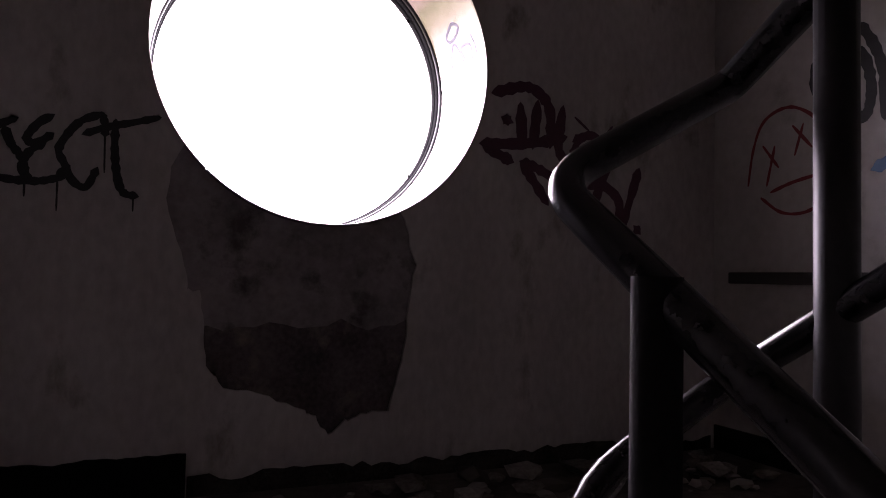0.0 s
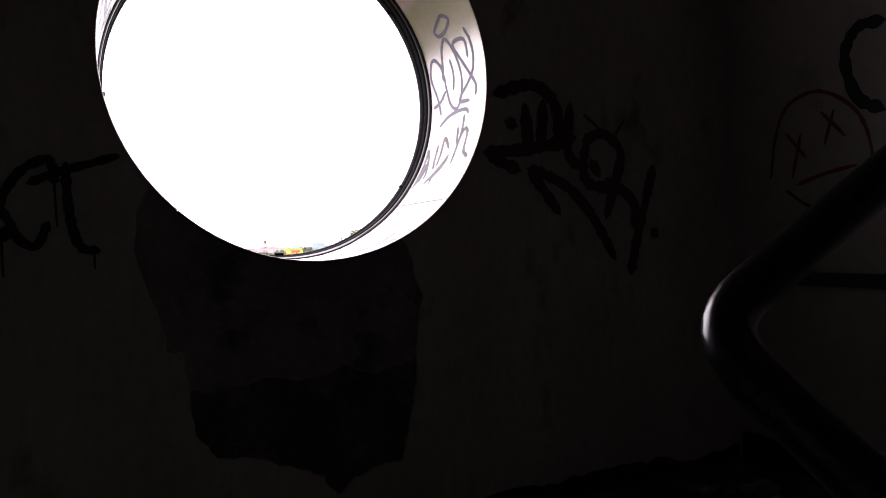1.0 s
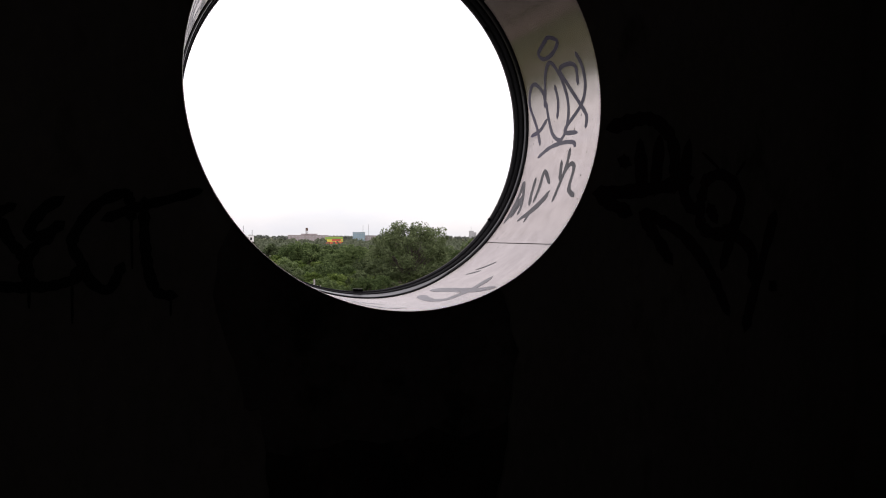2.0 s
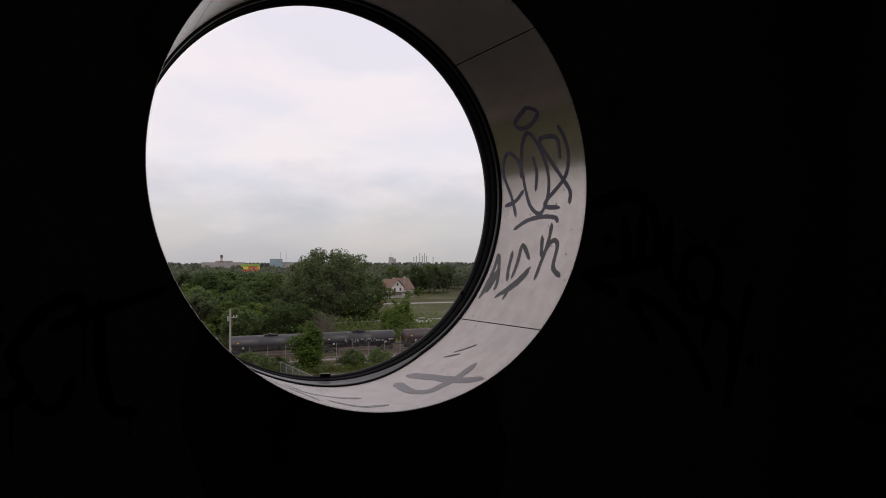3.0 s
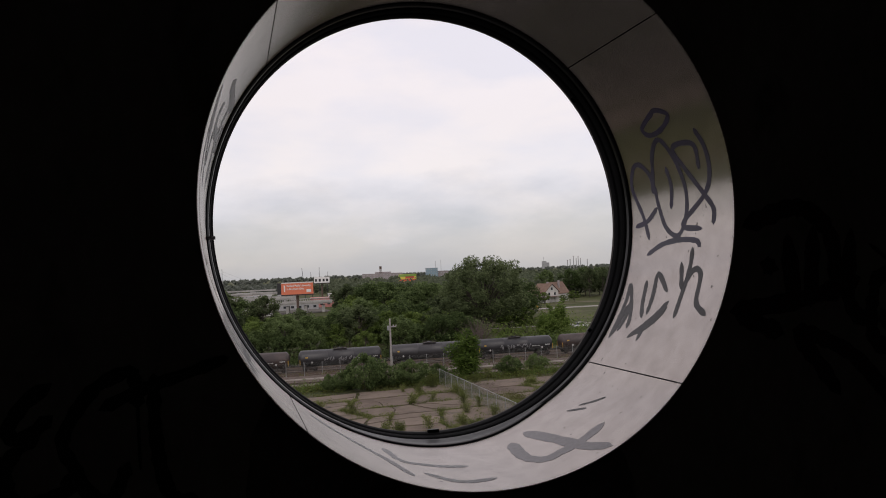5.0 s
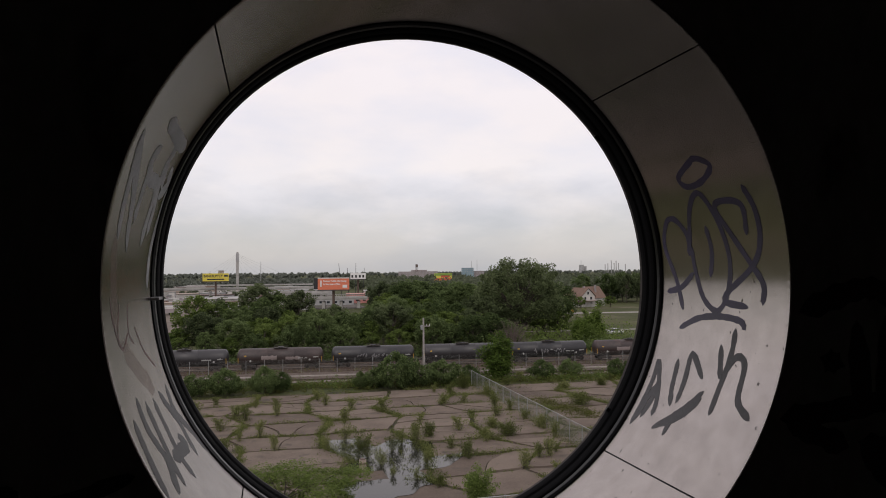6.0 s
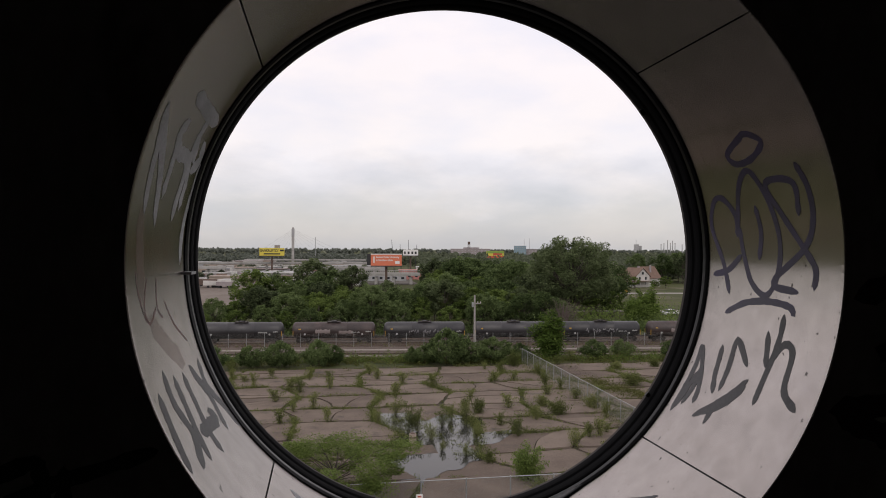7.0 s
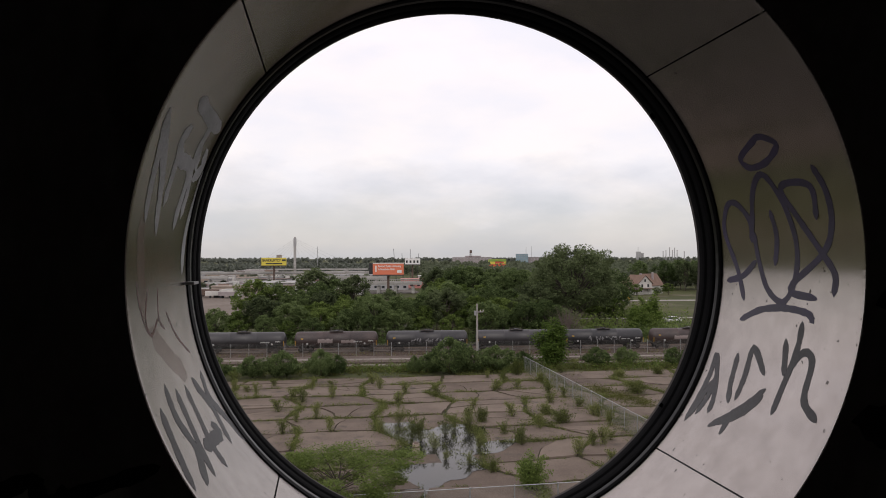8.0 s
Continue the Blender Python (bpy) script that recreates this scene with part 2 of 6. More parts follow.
M["tag_grey"] = plain("grey_tag", (0.20, 0.195, 0.20), 0.6)
M["spray_white"] = plain("pale_spray", (0.42, 0.42, 0.43), 0.5, 0.0, spread=0.3, scale=14)
M["marker_rust"] = plain("rust_marker", (0.25, 0.13, 0.11), 0.55, spread=0.3, scale=12)

M["ground"] = surface("rough_grass_ground", (0.040, 0.050, 0.018), (0.090, 0.092, 0.040), 0.05, 0.95, bump=0.3, grain=18, stain=(0.15, 0.125, 0.095), stain_scale=0.03, stain_at=0.56)
# dark soil: debris in the slab joints, with the joints' shade in the colour
M["lot_soil"] = surface("weedy_soil", (0.030, 0.030, 0.018), (0.085, 0.078, 0.045), 0.35, 0.95, bump=0.4, grain=10)
M["asphalt"] = surface("old_asphalt", (0.112, 0.087, 0.071), (0.182, 0.146, 0.119), 0.35, 0.9, bump=0.35, grain=20, random_tint=0.22, stain=(0.080, 0.070, 0.058), stain_scale=0.45, stain_at=0.575)
M["water"] = surface("puddle_water", (0.012, 0.013, 0.012), (0.022, 0.021, 0.018), 0.2, 0.04, bump=0.0, rough_var=0.02)
M["water"].node_tree.nodes["Principled BSDF"].inputs["IOR"].default_value = 1.33
M["ballast"] = surface("railway_ballast", (0.046, 0.031, 0.023), (0.096, 0.069, 0.053), 0.5, 0.95, bump=0.5, grain=16, stain=(0.05, 0.045, 0.032), stain_scale=0.12)
M["rail"] = plain("rusty_rail", (0.26, 0.215, 0.19), 0.5, 0.5)
M["sleeper"] = plain("old_sleepers", (0.055, 0.045, 0.038), 0.9)
M["concrete_pale"] = surface("pale_concrete", (0.30, 0.29, 0.27), (0.42, 0.41, 0.39), 0.2, 0.85, bump=0.1, stain=(0.22, 0.21, 0.19), stain_scale=0.25)
M["tank"] = surface("sooty_tank_paint", (0.016, 0.016, 0.018), (0.036, 0.034, 0.036), 0.5, 0.42, bump=0.06, grain=10, random_tint=0.3, stain=(0.050, 0.038, 0.032), stain_scale=0.6, stain_at=0.60, stretch=(0.5, 1, 1))
M["tank_rust"] = surface("rust_stained_tank_paint", (0.026, 0.019, 0.018), (0.060, 0.040, 0.036), 0.6, 0.5, bump=0.06, grain=10, stain=(0.085, 0.048, 0.036), stain_scale=0.5, stain_at=0.55, stretch=(0.5, 1, 1))
M["bogie"] = plain("rusty_bogie", (0.035, 0.027, 0.023), 0.8)
M["tag_pale"] = plain("pale_tag", (0.23, 0.19, 0.18), 0.6)
M["tag_white"] = plain("white_stencil", (0.36, 0.36, 0.35), 0.6)
M["tag_yellow"] = plain("yellow_stripe", (0.45, 0.27, 0.03), 0.6)
M["bark"] = surface("bark", (0.05, 0.042, 0.034), (0.11, 0.095, 0.08), 2.0, 0.95, bump=0.5)
M["dead_wood"] = plain("dead_twigs", (0.16, 0.13, 0.115), 0.9)
M["leaf"] = foliage("broad_leaves", (0.061, 0.092, 0.032), (0.165, 0.218, 0.086))
M["leaf_dark"] = foliage("dark_leaves", (0.064, 0.086, 0.040), (0.164, 0.202, 0.096))
M["leaf_mid"] = foliage("mid_leaves", (0.070, 0.108, 0.025), (0.175, 0.235, 0.064))
M["yard"] = surface("bare_brown_yard", (0.13, 0.105, 0.088), (0.20, 0.17, 0.145), 0.05, 0.95)
M["yard_grey"] = surface("worn_industrial_yard", (0.085, 0.075, 0.066), (0.17, 0.155, 0.14), 0.04, 0.95, bump=0.1, stain=(0.06, 0.065, 0.045), stain_scale=0.02)
M["leaf_young"] = foliage("young_tree_leaves", (0.070, 0.116, 0.022), (0.185, 0.262, 0.062))
M["leaf_locust"] = foliage("feathery_leaves", (0.056, 0.086, 0.021), (0.148, 0.198, 0.052))
M["leaf_grass"] = foliage("olive_weed_leaves", (0.085, 0.105, 0.030), (0.205, 0.225, 0.080), 0.25)
M["leaf_weed"] = foliage("weed_leaves", (0.088, 0.098, 0.027), (0.200, 0.200, 0.066), 0.25)
# distance haze is put into these two leaf colours as paler, greyer greens
M["leaf_far_haze"] = foliage("far_woods", (0.090, 0.108, 0.066), (0.155, 0.176, 0.115), 0.02)
M["leaf_horizon_haze"] = foliage("hazed_horizon_woods", (0.155, 0.172, 0.140), (0.21, 0.228, 0.195), 0.01)
M["galv"] = plain("galvanised_steel", (0.36, 0.37, 0.37), 0.45, 0.7)
M["link"] = chain_link("chain_link_wire", 0.994)
M["link_dense"] = chain_link("chain_link_wire_overgrown", 0.93)
M["edge_stone"] = plain("dusty_edge_stone", (0.27, 0.24, 0.215), 0.9)
M["pole_wood"] = plain("weathered_pole", (0.30, 0.28, 0.26), 0.85)
M["white_wall"] = plain("white_cladding", (0.52, 0.50, 0.47), 0.7, scale=0.4)
M["grey_wall"] = plain("grey_cladding", (0.34, 0.34, 0.34), 0.7, scale=0.4)
M["tan_wall"] = plain("tan_cladding", (0.33, 0.27, 0.22), 0.8, scale=0.4)
M["pink_wall"] = plain("pink_render", (0.50, 0.21, 0.19), 0.7, scale=0.4)
M["teal_wall"] = plain("teal_render", (0.17, 0.36, 0.36), 0.7, scale=0.4)
M["blue_glass"] = plain("blue_grey_facade", (0.20, 0.29, 0.34), 0.35, scale=0.1)
M["mauve_brick"] = plain("distant_brick", (0.30, 0.265, 0.265), 0.9, scale=0.1)
M["roof_pale"] = plain("pale_roof", (0.50, 0.49, 0.47), 0.8, scale=0.2)
M["roof_brown"] = plain("brown_shingle", (0.18, 0.122, 0.096), 0.9, scale=0.8)
M["window_dark"] = plain("dark_window_glass", (0.03, 0.035, 0.04), 0.15)
M["board_orange"] = plain("orange_poster", (0.66, 0.18, 0.095), 0.6, scale=0.3, spread=0.05)
M["board_yellow"] = plain("yellow_poster", (0.62, 0.51, 0.07), 0.6, scale=0.3, spread=0.05)
M["board_white"] = plain("white_poster", (0.72, 0.71, 0.69), 0.6, scale=0.3, spread=0.05)
M["board_red"] = plain("red_poster", (0.52, 0.09, 0.05), 0.6, scale=0.3, spread=0.08)
M["board_green"] = plain("green_poster", (0.20, 0.33, 0.06), 0.6, scale=0.3, spread=0.08)
M["black_steel"] = plain("black_steel", (0.02, 0.02, 0.022), 0.5)
M["rust_steel"] = plain("rust_steel", (0.10, 0.065, 0.05), 0.7)
M["road"] = plain("worn_road", (0.30, 0.28, 0.26), 0.9, scale=0.1)


# ---- building blocks ----
def part(name, bm, material, parent=None, label="", smooth=False):
    """One bmesh becomes one mesh object, under a thing or a part."""
    me = bpy.data.meshes.new(name)
    bm.normal_update()
    bm.to_mesh(me)
    bm.free()
    me.materials.append(material)
    if smooth:
        me.polygons.foreach_set("use_smooth", [True] * len(me.polygons))
    ob = new(name, me)
    if parent:
        ob.parent = parent
    if label:
        ob["label"] = label
    return ob


def empty(name, x=0, y=0, z=0, rz=0.0):
    ob = new(name)
    ob.matrix_world = pose(x, y, z, 0, 0, rz)
    return ob


def box(bm, x0, x1, y0, y1, z0, z1, bevel=0.0):
    m = Matrix.Translation(((x0 + x1) / 2, (y0 + y1) / 2, (z0 + z1) / 2)) @ Matrix.Diagonal((abs(x1 - x0), abs(y1 - y0), abs(z1 - z0), 1))
    made = bmesh.ops.create_cube(bm, size=1, matrix=m)["verts"]
    if bevel:
        edges = list({e for v in made for e in v.link_edges})
        bmesh.ops.bevel(bm, geom=edges, offset=bevel, segments=2, affect="EDGES", profile=0.6)
    return bm


def rod(bm, a, b, r0, r1=None, n=10):
    """A tapered round bar from a to b."""
    a, b = Vector(a), Vector(b)
    r1 = r0 if r1 is None else r1
    q = (b - a).to_track_quat("Z", "Y").to_matrix().to_4x4()
    bmesh.ops.create_cone(bm, cap_ends=True, segments=n, radius1=r0, radius2=r1, depth=(b - a).length, matrix=Matrix.Translation((a + b) / 2) @ q)
    return bm


def lathe(bm, profile, n=96, a0=0.0, a1=360.0):
    """Sweep (radius, y) points round the y axis."""
    closed = abs(a1 - a0) >= 359.9
    steps = n if closed else n + 1
    rings = []
    for i in range(steps):
        a = radians(a0 + (a1 - a0) * i / n)
        rings.append([bm.verts.new((r * math.cos(a), y, r * math.sin(a))) for r, y in profile])
    for i in range(n):
        p, q = rings[i], rings[(i + 1) % steps]
        for j in range(len(profile) - 1):
            bm.faces.new((p[j], p[j + 1], q[j + 1], q[j]))
    return bm


def smooth_line(points, per=6):
    """Points of a soft curve through the given ones."""
    pts = [np.array(p, float) for p in points]
    if len(pts) == 2:
        return [pts[0] + (pts[1] - pts[0]) * k / per for k in range(per + 1)]
    ext = [2 * pts[0] - pts[1], *pts, 2 * pts[-1] - pts[-2]]
    out = []
    for i in range(1, len(ext) - 2):
        p0, p1, p2, p3 = ext[i - 1:i + 3]
        for k in range(per):
            t = k / per
            out.append(0.5 * (2 * p1 + (p2 - p0) * t + (2 * p0 - 5 * p1 + 4 * p2 - p3) * t * t + (3 * p1 - p0 - 3 * p2 + p3) * t ** 3))
    return [*out, pts[-1]]


def tube(bm, points, r, n=14):
    """A round pipe along a polyline."""
    pts = [Vector(p) for p in points]
    rings = []
    up = Vector((0, 0, 1))
    side = None
    for i, p in enumerate(pts):
        d = (pts[min(i + 1, len(pts) - 1)] - pts[max(i - 1, 0)]).normalized()
        if side is None:
            side = d.cross(up if abs(d.z) < 0.9 else Vector((1, 0, 0))).normalized()
        side = (side - d * side.dot(d)).normalized()
        other = d.cross(side)
        rings.append([bm.verts.new(p + r * (math.cos(k * math.tau / n) * side + math.sin(k * math.tau / n) * other)) for k in range(n)])
    for a, b in zip(rings, rings[1:]):
        for k in range(n):
            bm.faces.new((a[k], a[(k + 1) % n], b[(k + 1) % n], b[k]))
    bm.faces.new(rings[0][::-1])
    bm.faces.new(rings[-1])
    return bm


def rounded(points, radius, per=7):
    """A polyline with its corners bent to a radius."""
    pts = [Vector(p) for p in points]
    out = [pts[0]]
    for a, b, c in zip(pts, pts[1:], pts[2:]):
        u, v = (a - b).normalized(), (c - b).normalized()
        cut = min(radius, (a - b).length * 0.45, (c - b).length * 0.45)
        p, q = b + u * cut, b + v * cut
        for k in range(per + 1):
            t = k / per
            out.append(p.lerp(b, t).lerp(b.lerp(q, t), t))
    return [*out, pts[-1]]


def stroke(bm, points, width, put, rng, wobble=0.12):
    """A painted stroke as a thin raised ribbon: put(u, v, lift) lays it on its surface."""
    line = smooth_line(points)
    left, right = [], []
    for i, p in enumerate(line):
        d = line[min(i + 1, len(line) - 1)] - line[max(i - 1, 0)]
        d = d / (np.hypot(*d) or 1)
        nrm = np.array((-d[1], d[0]))
        w = width / 2 * (1 + wobble * rng.uniform(-1, 1))
        if i in (0, len(line) - 1):
            w *= 0.55
        left.append(p + nrm * w)
        right.append(p - nrm * w)
    tops = [(bm.verts.new(put(*a, 1.0)), bm.verts.new(put(*b, 1.0))) for a, b in zip(left, right)]
    ends = [(line[0] - (line[1] - line[0]) / (np.hypot(*(line[1] - line[0])) or 1) * width * 0.35, 0), (line[-1] + (line[-1] - line[-2]) / (np.hypot(*(line[-1] - line[-2])) or 1) * width * 0.35, -1)]
    for (a, b), (c, d) in zip(tops, tops[1:]):
        bm.faces.new((a, b, d, c))
    for tip, k in ends:
        bm.faces.new((tops[k][0], tops[k][1], bm.verts.new(put(*tip, 1.0))))


# ---- the stairwell ----
R, DEPTH, FLOOR, CEIL = 0.62, 0.460, -1.55, 1.75
LEFT_X, RIGHT_X, BACK_Y = -1.75, 1.80, -4.6
THICK = 0.57


def wall_panel_with_hole(name, hole, y_front, y_back, x0, x1, z0, z1, material):
    """An upright slab with an opening of any outline through it."""
    bm = bmesh.new()
    outer = [bm.verts.new((x, y_front, z)) for x, z in ((x0, z0), (x1, z0), (x1, z1), (x0, z1))]
    inner = [bm.verts.new((x, y_front, z)) for x, z in hole]
    edges = [bm.edges.new((loop[i], loop[(i + 1) % len(loop)])) for loop in (outer, inner) for i in range(len(loop))]
    faces = [f for f in bmesh.ops.triangle_fill(bm, edges=edges, use_beauty=True, use_dissolve=False)["geom"] if isinstance(f, bmesh.types.BMFace)]
    far = bmesh.ops.extrude_face_region(bm, geom=faces)["geom"]
    bmesh.ops.translate(bm, verts=[g for g in far if isinstance(g, bmesh.types.BMVert)], vec=(0, y_back - y_front, 0))
    bmesh.ops.recalc_face_normals(bm, faces=bm.faces)
    return tagged(part(name, bm, material), kind="structure")


circle = [((R + 0.006) * math.cos(a), (R + 0.006) * math.sin(a)) for a in (math.tau * k / 128 for k in range(128))]
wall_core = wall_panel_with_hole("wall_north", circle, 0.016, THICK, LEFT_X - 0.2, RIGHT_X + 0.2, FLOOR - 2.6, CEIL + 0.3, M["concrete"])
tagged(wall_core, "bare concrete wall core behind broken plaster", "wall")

# plaster skin, broken away under the opening
PATCH = [(-0.54, -0.41), (-0.545, -0.61), (-0.48, -0.78), (-0.475, -0.86), (-0.43, -0.87), (-0.42, -0.98), (-0.40, -1.12), (-0.35, -1.19),
         (-0.19, -1.23), (-0.07, -1.29), (-0.03, -1.31), (0.02, -1.38), (0.08, -1.33), (0.14, -1.31), (0.24, -1.30), (0.30, -1.12), (0.31, -0.95), (0.34, -0.76), (0.30, -0.61), (0.27, -0.55)]
rng = random.Random(5)
torn = []
for (xa, za), (xb, zb) in zip(PATCH, PATCH[1:]):
    for k in range(4):
        s = k / 4
        torn.append((xa + (xb - xa) * s + rng.uniform(-0.006, 0.006), za + (zb - za) * s + rng.uniform(-0.006, 0.006)))
torn.append(PATCH[-1])
a_start, a_end = math.atan2(-0.555, 0.272), math.atan2(-0.41, -0.545)
while a_end < a_start:
    a_end += math.tau
arc = [((R + 0.004) * math.cos(a_start + (a_end - a_start) * k / 110), (R + 0.004) * math.sin(a_start + (a_end - a_start) * k / 110)) for k in range(111)]
skin = wall_panel_with_hole("wall_plaster", [*torn[1:-1], *arc], 0.0, 0.0155, LEFT_X, RIGHT_X, FLOOR - 2.4, CEIL, M["plaster"])
tagged(skin, "stained off-white painted plaster broken away below the round window", "wall")


# a brown coat is left on the upper part of the broken area
coat = bmesh.new()
rim = [(R + 0.007, radians(a)) for a in range(-150, -52, 3)]
ring = [coat.verts.new((r * math.cos(a), 0.0125, r * math.sin(a))) for r, a in rim]
rng = random.Random(8)
ring += [coat.verts.new((0.37 - 0.93 * k / 18, 0.0125, -0.985 + 0.012 * math.sin(k * 1.3) + rng.uniform(-0.012, 0.012))) for k in range(19)]
face = coat.faces.new(ring)
ext = bmesh.ops.extrude_face_region(coat, geom=[face])["geom"]
bmesh.ops.translate(coat, verts=[g for g in ext if isinstance(g, bmesh.types.BMVert)], vec=(0, 0.0032, 0))
bmesh.ops.recalc_face_normals(coat, faces=coat.faces)
tagged(part("wall_coat", coat, M["scratch_coat"]), "brown scratch coat showing where plaster broke away", "wall", kind="structure")


def slab(name, x0, x1, y0, y1, z0, z1, material, label, category):
    return tagged(part(name, box(bmesh.new(), x0, x1, y0, y1, z0, z1), material), label, category, kind="structure")


slab("wall_east", RIGHT_X, RIGHT_X + 0.2, BACK_Y, 0.0, FLOOR - 2.4, CEIL, M["plaster_side"], "pale painted block side wall with graffiti", "wall")
slab("wall_west", LEFT_X - 0.2, LEFT_X, BACK_Y, 0.0, FLOOR - 2.4, CEIL, M["plaster_side"], "pale painted block side wall", "wall")
slab("wall_south", LEFT_X - 0.2, RIGHT_X + 0.2, BACK_Y - 0.2, BACK_Y, FLOOR - 2.4, CEIL, M["plaster_side"], "plain painted wall behind the stairs", "wall")
slab("ceiling", LEFT_X - 0.2, RIGHT_X + 0.2, BACK_Y - 0.2, 0.0, CEIL, CEIL + 0.2, M["plaster"], "stained plaster ceiling", "ceiling")
slab("floor", LEFT_X, RIGHT_X, -1.72, 0.0, FLOOR - 0.18, FLOOR, M["floor"], "dusty concrete landing strewn with plaster rubble", "floor")
slab("floor_lower", LEFT_X, RIGHT_X, BACK_Y, 0.0, FLOOR - 2.6, FLOOR - 2.4, M["floor"], "dark concrete floor at the foot of the stairs", "floor")

# flights: one falls from the landing, one climbs beside it
stairs = tagged(empty("stair_flight", -0.9, -1.72, FLOOR), "worn concrete stairs falling from the landing", "stairs", kind="structure")
for k in range(10):
    part("step", box(bmesh.new(), -0.82, 0.84, -0.26 * (k + 1), -0.26 * k - 0.002, -0.18 * (k + 1) - 0.16, -0.18 * (k + 1), 0.012), M["floor"], stairs)
stairs_up = tagged(empty("stair_flight", 1.05, -1.74, FLOOR), "worn concrete stairs climbing from the landing", "stairs", kind="structure")
for k in range(10):
    part("step", box(bmesh.new(), -0.90, 0.74, -0.26 * (k + 1), -0.26 * k - 0.002, 0.18 * k - 0.14, 0.18 * (k + 1), 0.012), M["floor"], stairs_up)

# base strip on the left, worn off further along
def ragged_strip(x0, x1, y0, y1, z0, z1, wear, seed, step=0.018):
    """An upright strip with a torn, uneven upper edge."""
    rg = random.Random(seed)
    bm = bmesh.new()
    n = int((x1 - x0) / step)
    rows = []
    sag = 0.0
    for k in range(n + 1):
        x = x0 + (x1 - x0) * k / n
        sag = max(0.0, min(wear, sag + rg.uniform(-0.45, 0.45) * wear))
        top = z1 - sag - rg.uniform(0, 0.15) * wear
        rows.append([bm.verts.new(p) for p in ((x, y0, z0), (x, y0, top), (x, y1, top), (x, y1, z0))])
    for p, q in zip(rows, rows[1:]):
        for j in range(3):
            bm.faces.new((p[j], q[j], q[j + 1], p[j + 1]))
    bm.faces.new(rows[0])
    bm.faces.new(rows[-1][::-1])
    bmesh.ops.recalc_face_normals(bm, faces=bm.faces)
    return bm


base = part("baseboard", ragged_strip(LEFT_X, -0.46, -0.014, -0.001, FLOOR, -1.402, 0.012, 5, 0.03), M["rubber_matt"])
scar = part("adhesive_scar", ragged_strip(-0.455, RIGHT_X - 0.02, -0.006, -0.001, FLOOR, -1.475, 0.045, 8, 0.035), M["old_glue"])
tagged(scar, "dark ragged glue left where the skirting tore away", "baseboard", kind="structure")
tagged(base, "black rubber skirting strip, torn off halfway", "baseboard", kind="structure")
base2 = part("baseboard", box(bmesh.new(), RIGHT_X - 0.016, RIGHT_X - 0.001, -1.7, -0.02, FLOOR, -1.44, 0.003), M["black_paint"])
tagged(base2, "black rubber skirting strip along the side wall", "baseboard", kind="structure")

# hand bar on the side wall
bar = tagged(empty("wall_handrail", RIGHT_X, -0.7, -0.78), "thin dark wooden rail fixed to the side wall", "handrail")
part("rail", box(bmesh.new(), -0.045, -0.012, -0.9, 0.57, -0.025, 0.025, 0.006), M["dark_wood"], bar)
for yy in (-0.7, -0.1, 0.45):
    part("bracket", box(bmesh.new(), -0.014, 0.0, yy - 0.02, yy + 0.02, -0.02, 0.02, 0.003), M["black_paint"], bar)

# pipe railing that turns from one flight to the other
PIPE = 0.026
railing = tagged(empty("stair_railing", 0.1, -1.8, FLOOR), "black painted steel pipe railing with chipped gloss paint", "railing")


def rail_line(dz, bend=0.075):
    low, corner, kink = Vector((-0.085, -3.30, -1.70 + dz)), Vector((-0.102, -1.69, -0.672 + dz)), Vector((0.207, -1.70, -0.502 + dz))
    high = Vector((0.222, -3.2, 0.40 + dz))
    turned = rounded([low, corner, kink], bend)
    welded = rounded([corner, kink, high], 0.022, 4)
    return [p - Vector((0.1, -1.8, FLOOR)) for p in (*turned[:-1], *welded[1:])]


part("top_rail", tube(bmesh.new(), rail_line(0.0), PIPE), M["black_paint"], railing, smooth=True)
part("middle_rail", tube(bmesh.new(), rail_line(-0.450, 0.15), PIPE * 0.85), M["black_paint"], railing, smooth=True)
for px, py, top, foot in ((-0.112, -1.922, -0.80, FLOOR - 0.18), (-0.075, -2.85, -1.48, FLOOR - 0.9), (0.209, -1.882, -0.40, FLOOR + 0.18), (0.22, -2.75, 0.12, FLOOR + 0.72)):
    post = part("post", rod(bmesh.new(), (px - 0.1, py + 1.8, foot - FLOOR), (px - 0.1, py + 1.8, top - FLOOR), PIPE * 1.06, n=18), M["black_worn"] if px > 0 else M["black_matt"], railing, smooth=True)
    part("base_plate", rod(bmesh.new(), (px - 0.1, py + 1.8, foot - FLOOR), (px - 0.1, py + 1.8, foot - FLOOR + 0.012), 0.05, n=18), M["black_paint"], post)

# rubble along the wall
rng = random.Random(11)
for k in range(170):
    s = rng.choice((0.010, 0.014, 0.018, 0.025, 0.035, 0.05, 0.075)) * rng.uniform(0.7, 1.2)
    bm = bmesh.new()
    bmesh.ops.create_icosphere(bm, subdivisions=1, radius=s)
    for v in bm.verts:
        v.co = Vector((v.co.x * 1.2, v.co.y, v.co.z * 0.45)) * rng.uniform(0.7, 1.2)
    low = min(v.co.z for v in bm.verts)
    x, y = rng.uniform(LEFT_X + 0.2, RIGHT_X - 0.2), -abs(rng.gauss(0.05, 0.35)) - 0.14
    y = max(y, -1.5)
    chunk = part("rubble_chunk", bm, M["rubble"])
    chunk.matrix_world = pose(x, y, FLOOR - low - 0.004, 0, 0, rng.uniform(0, 360))
    tagged(chunk, "broken lump of plaster on the landing floor", "rubble", "rubble on the landing")

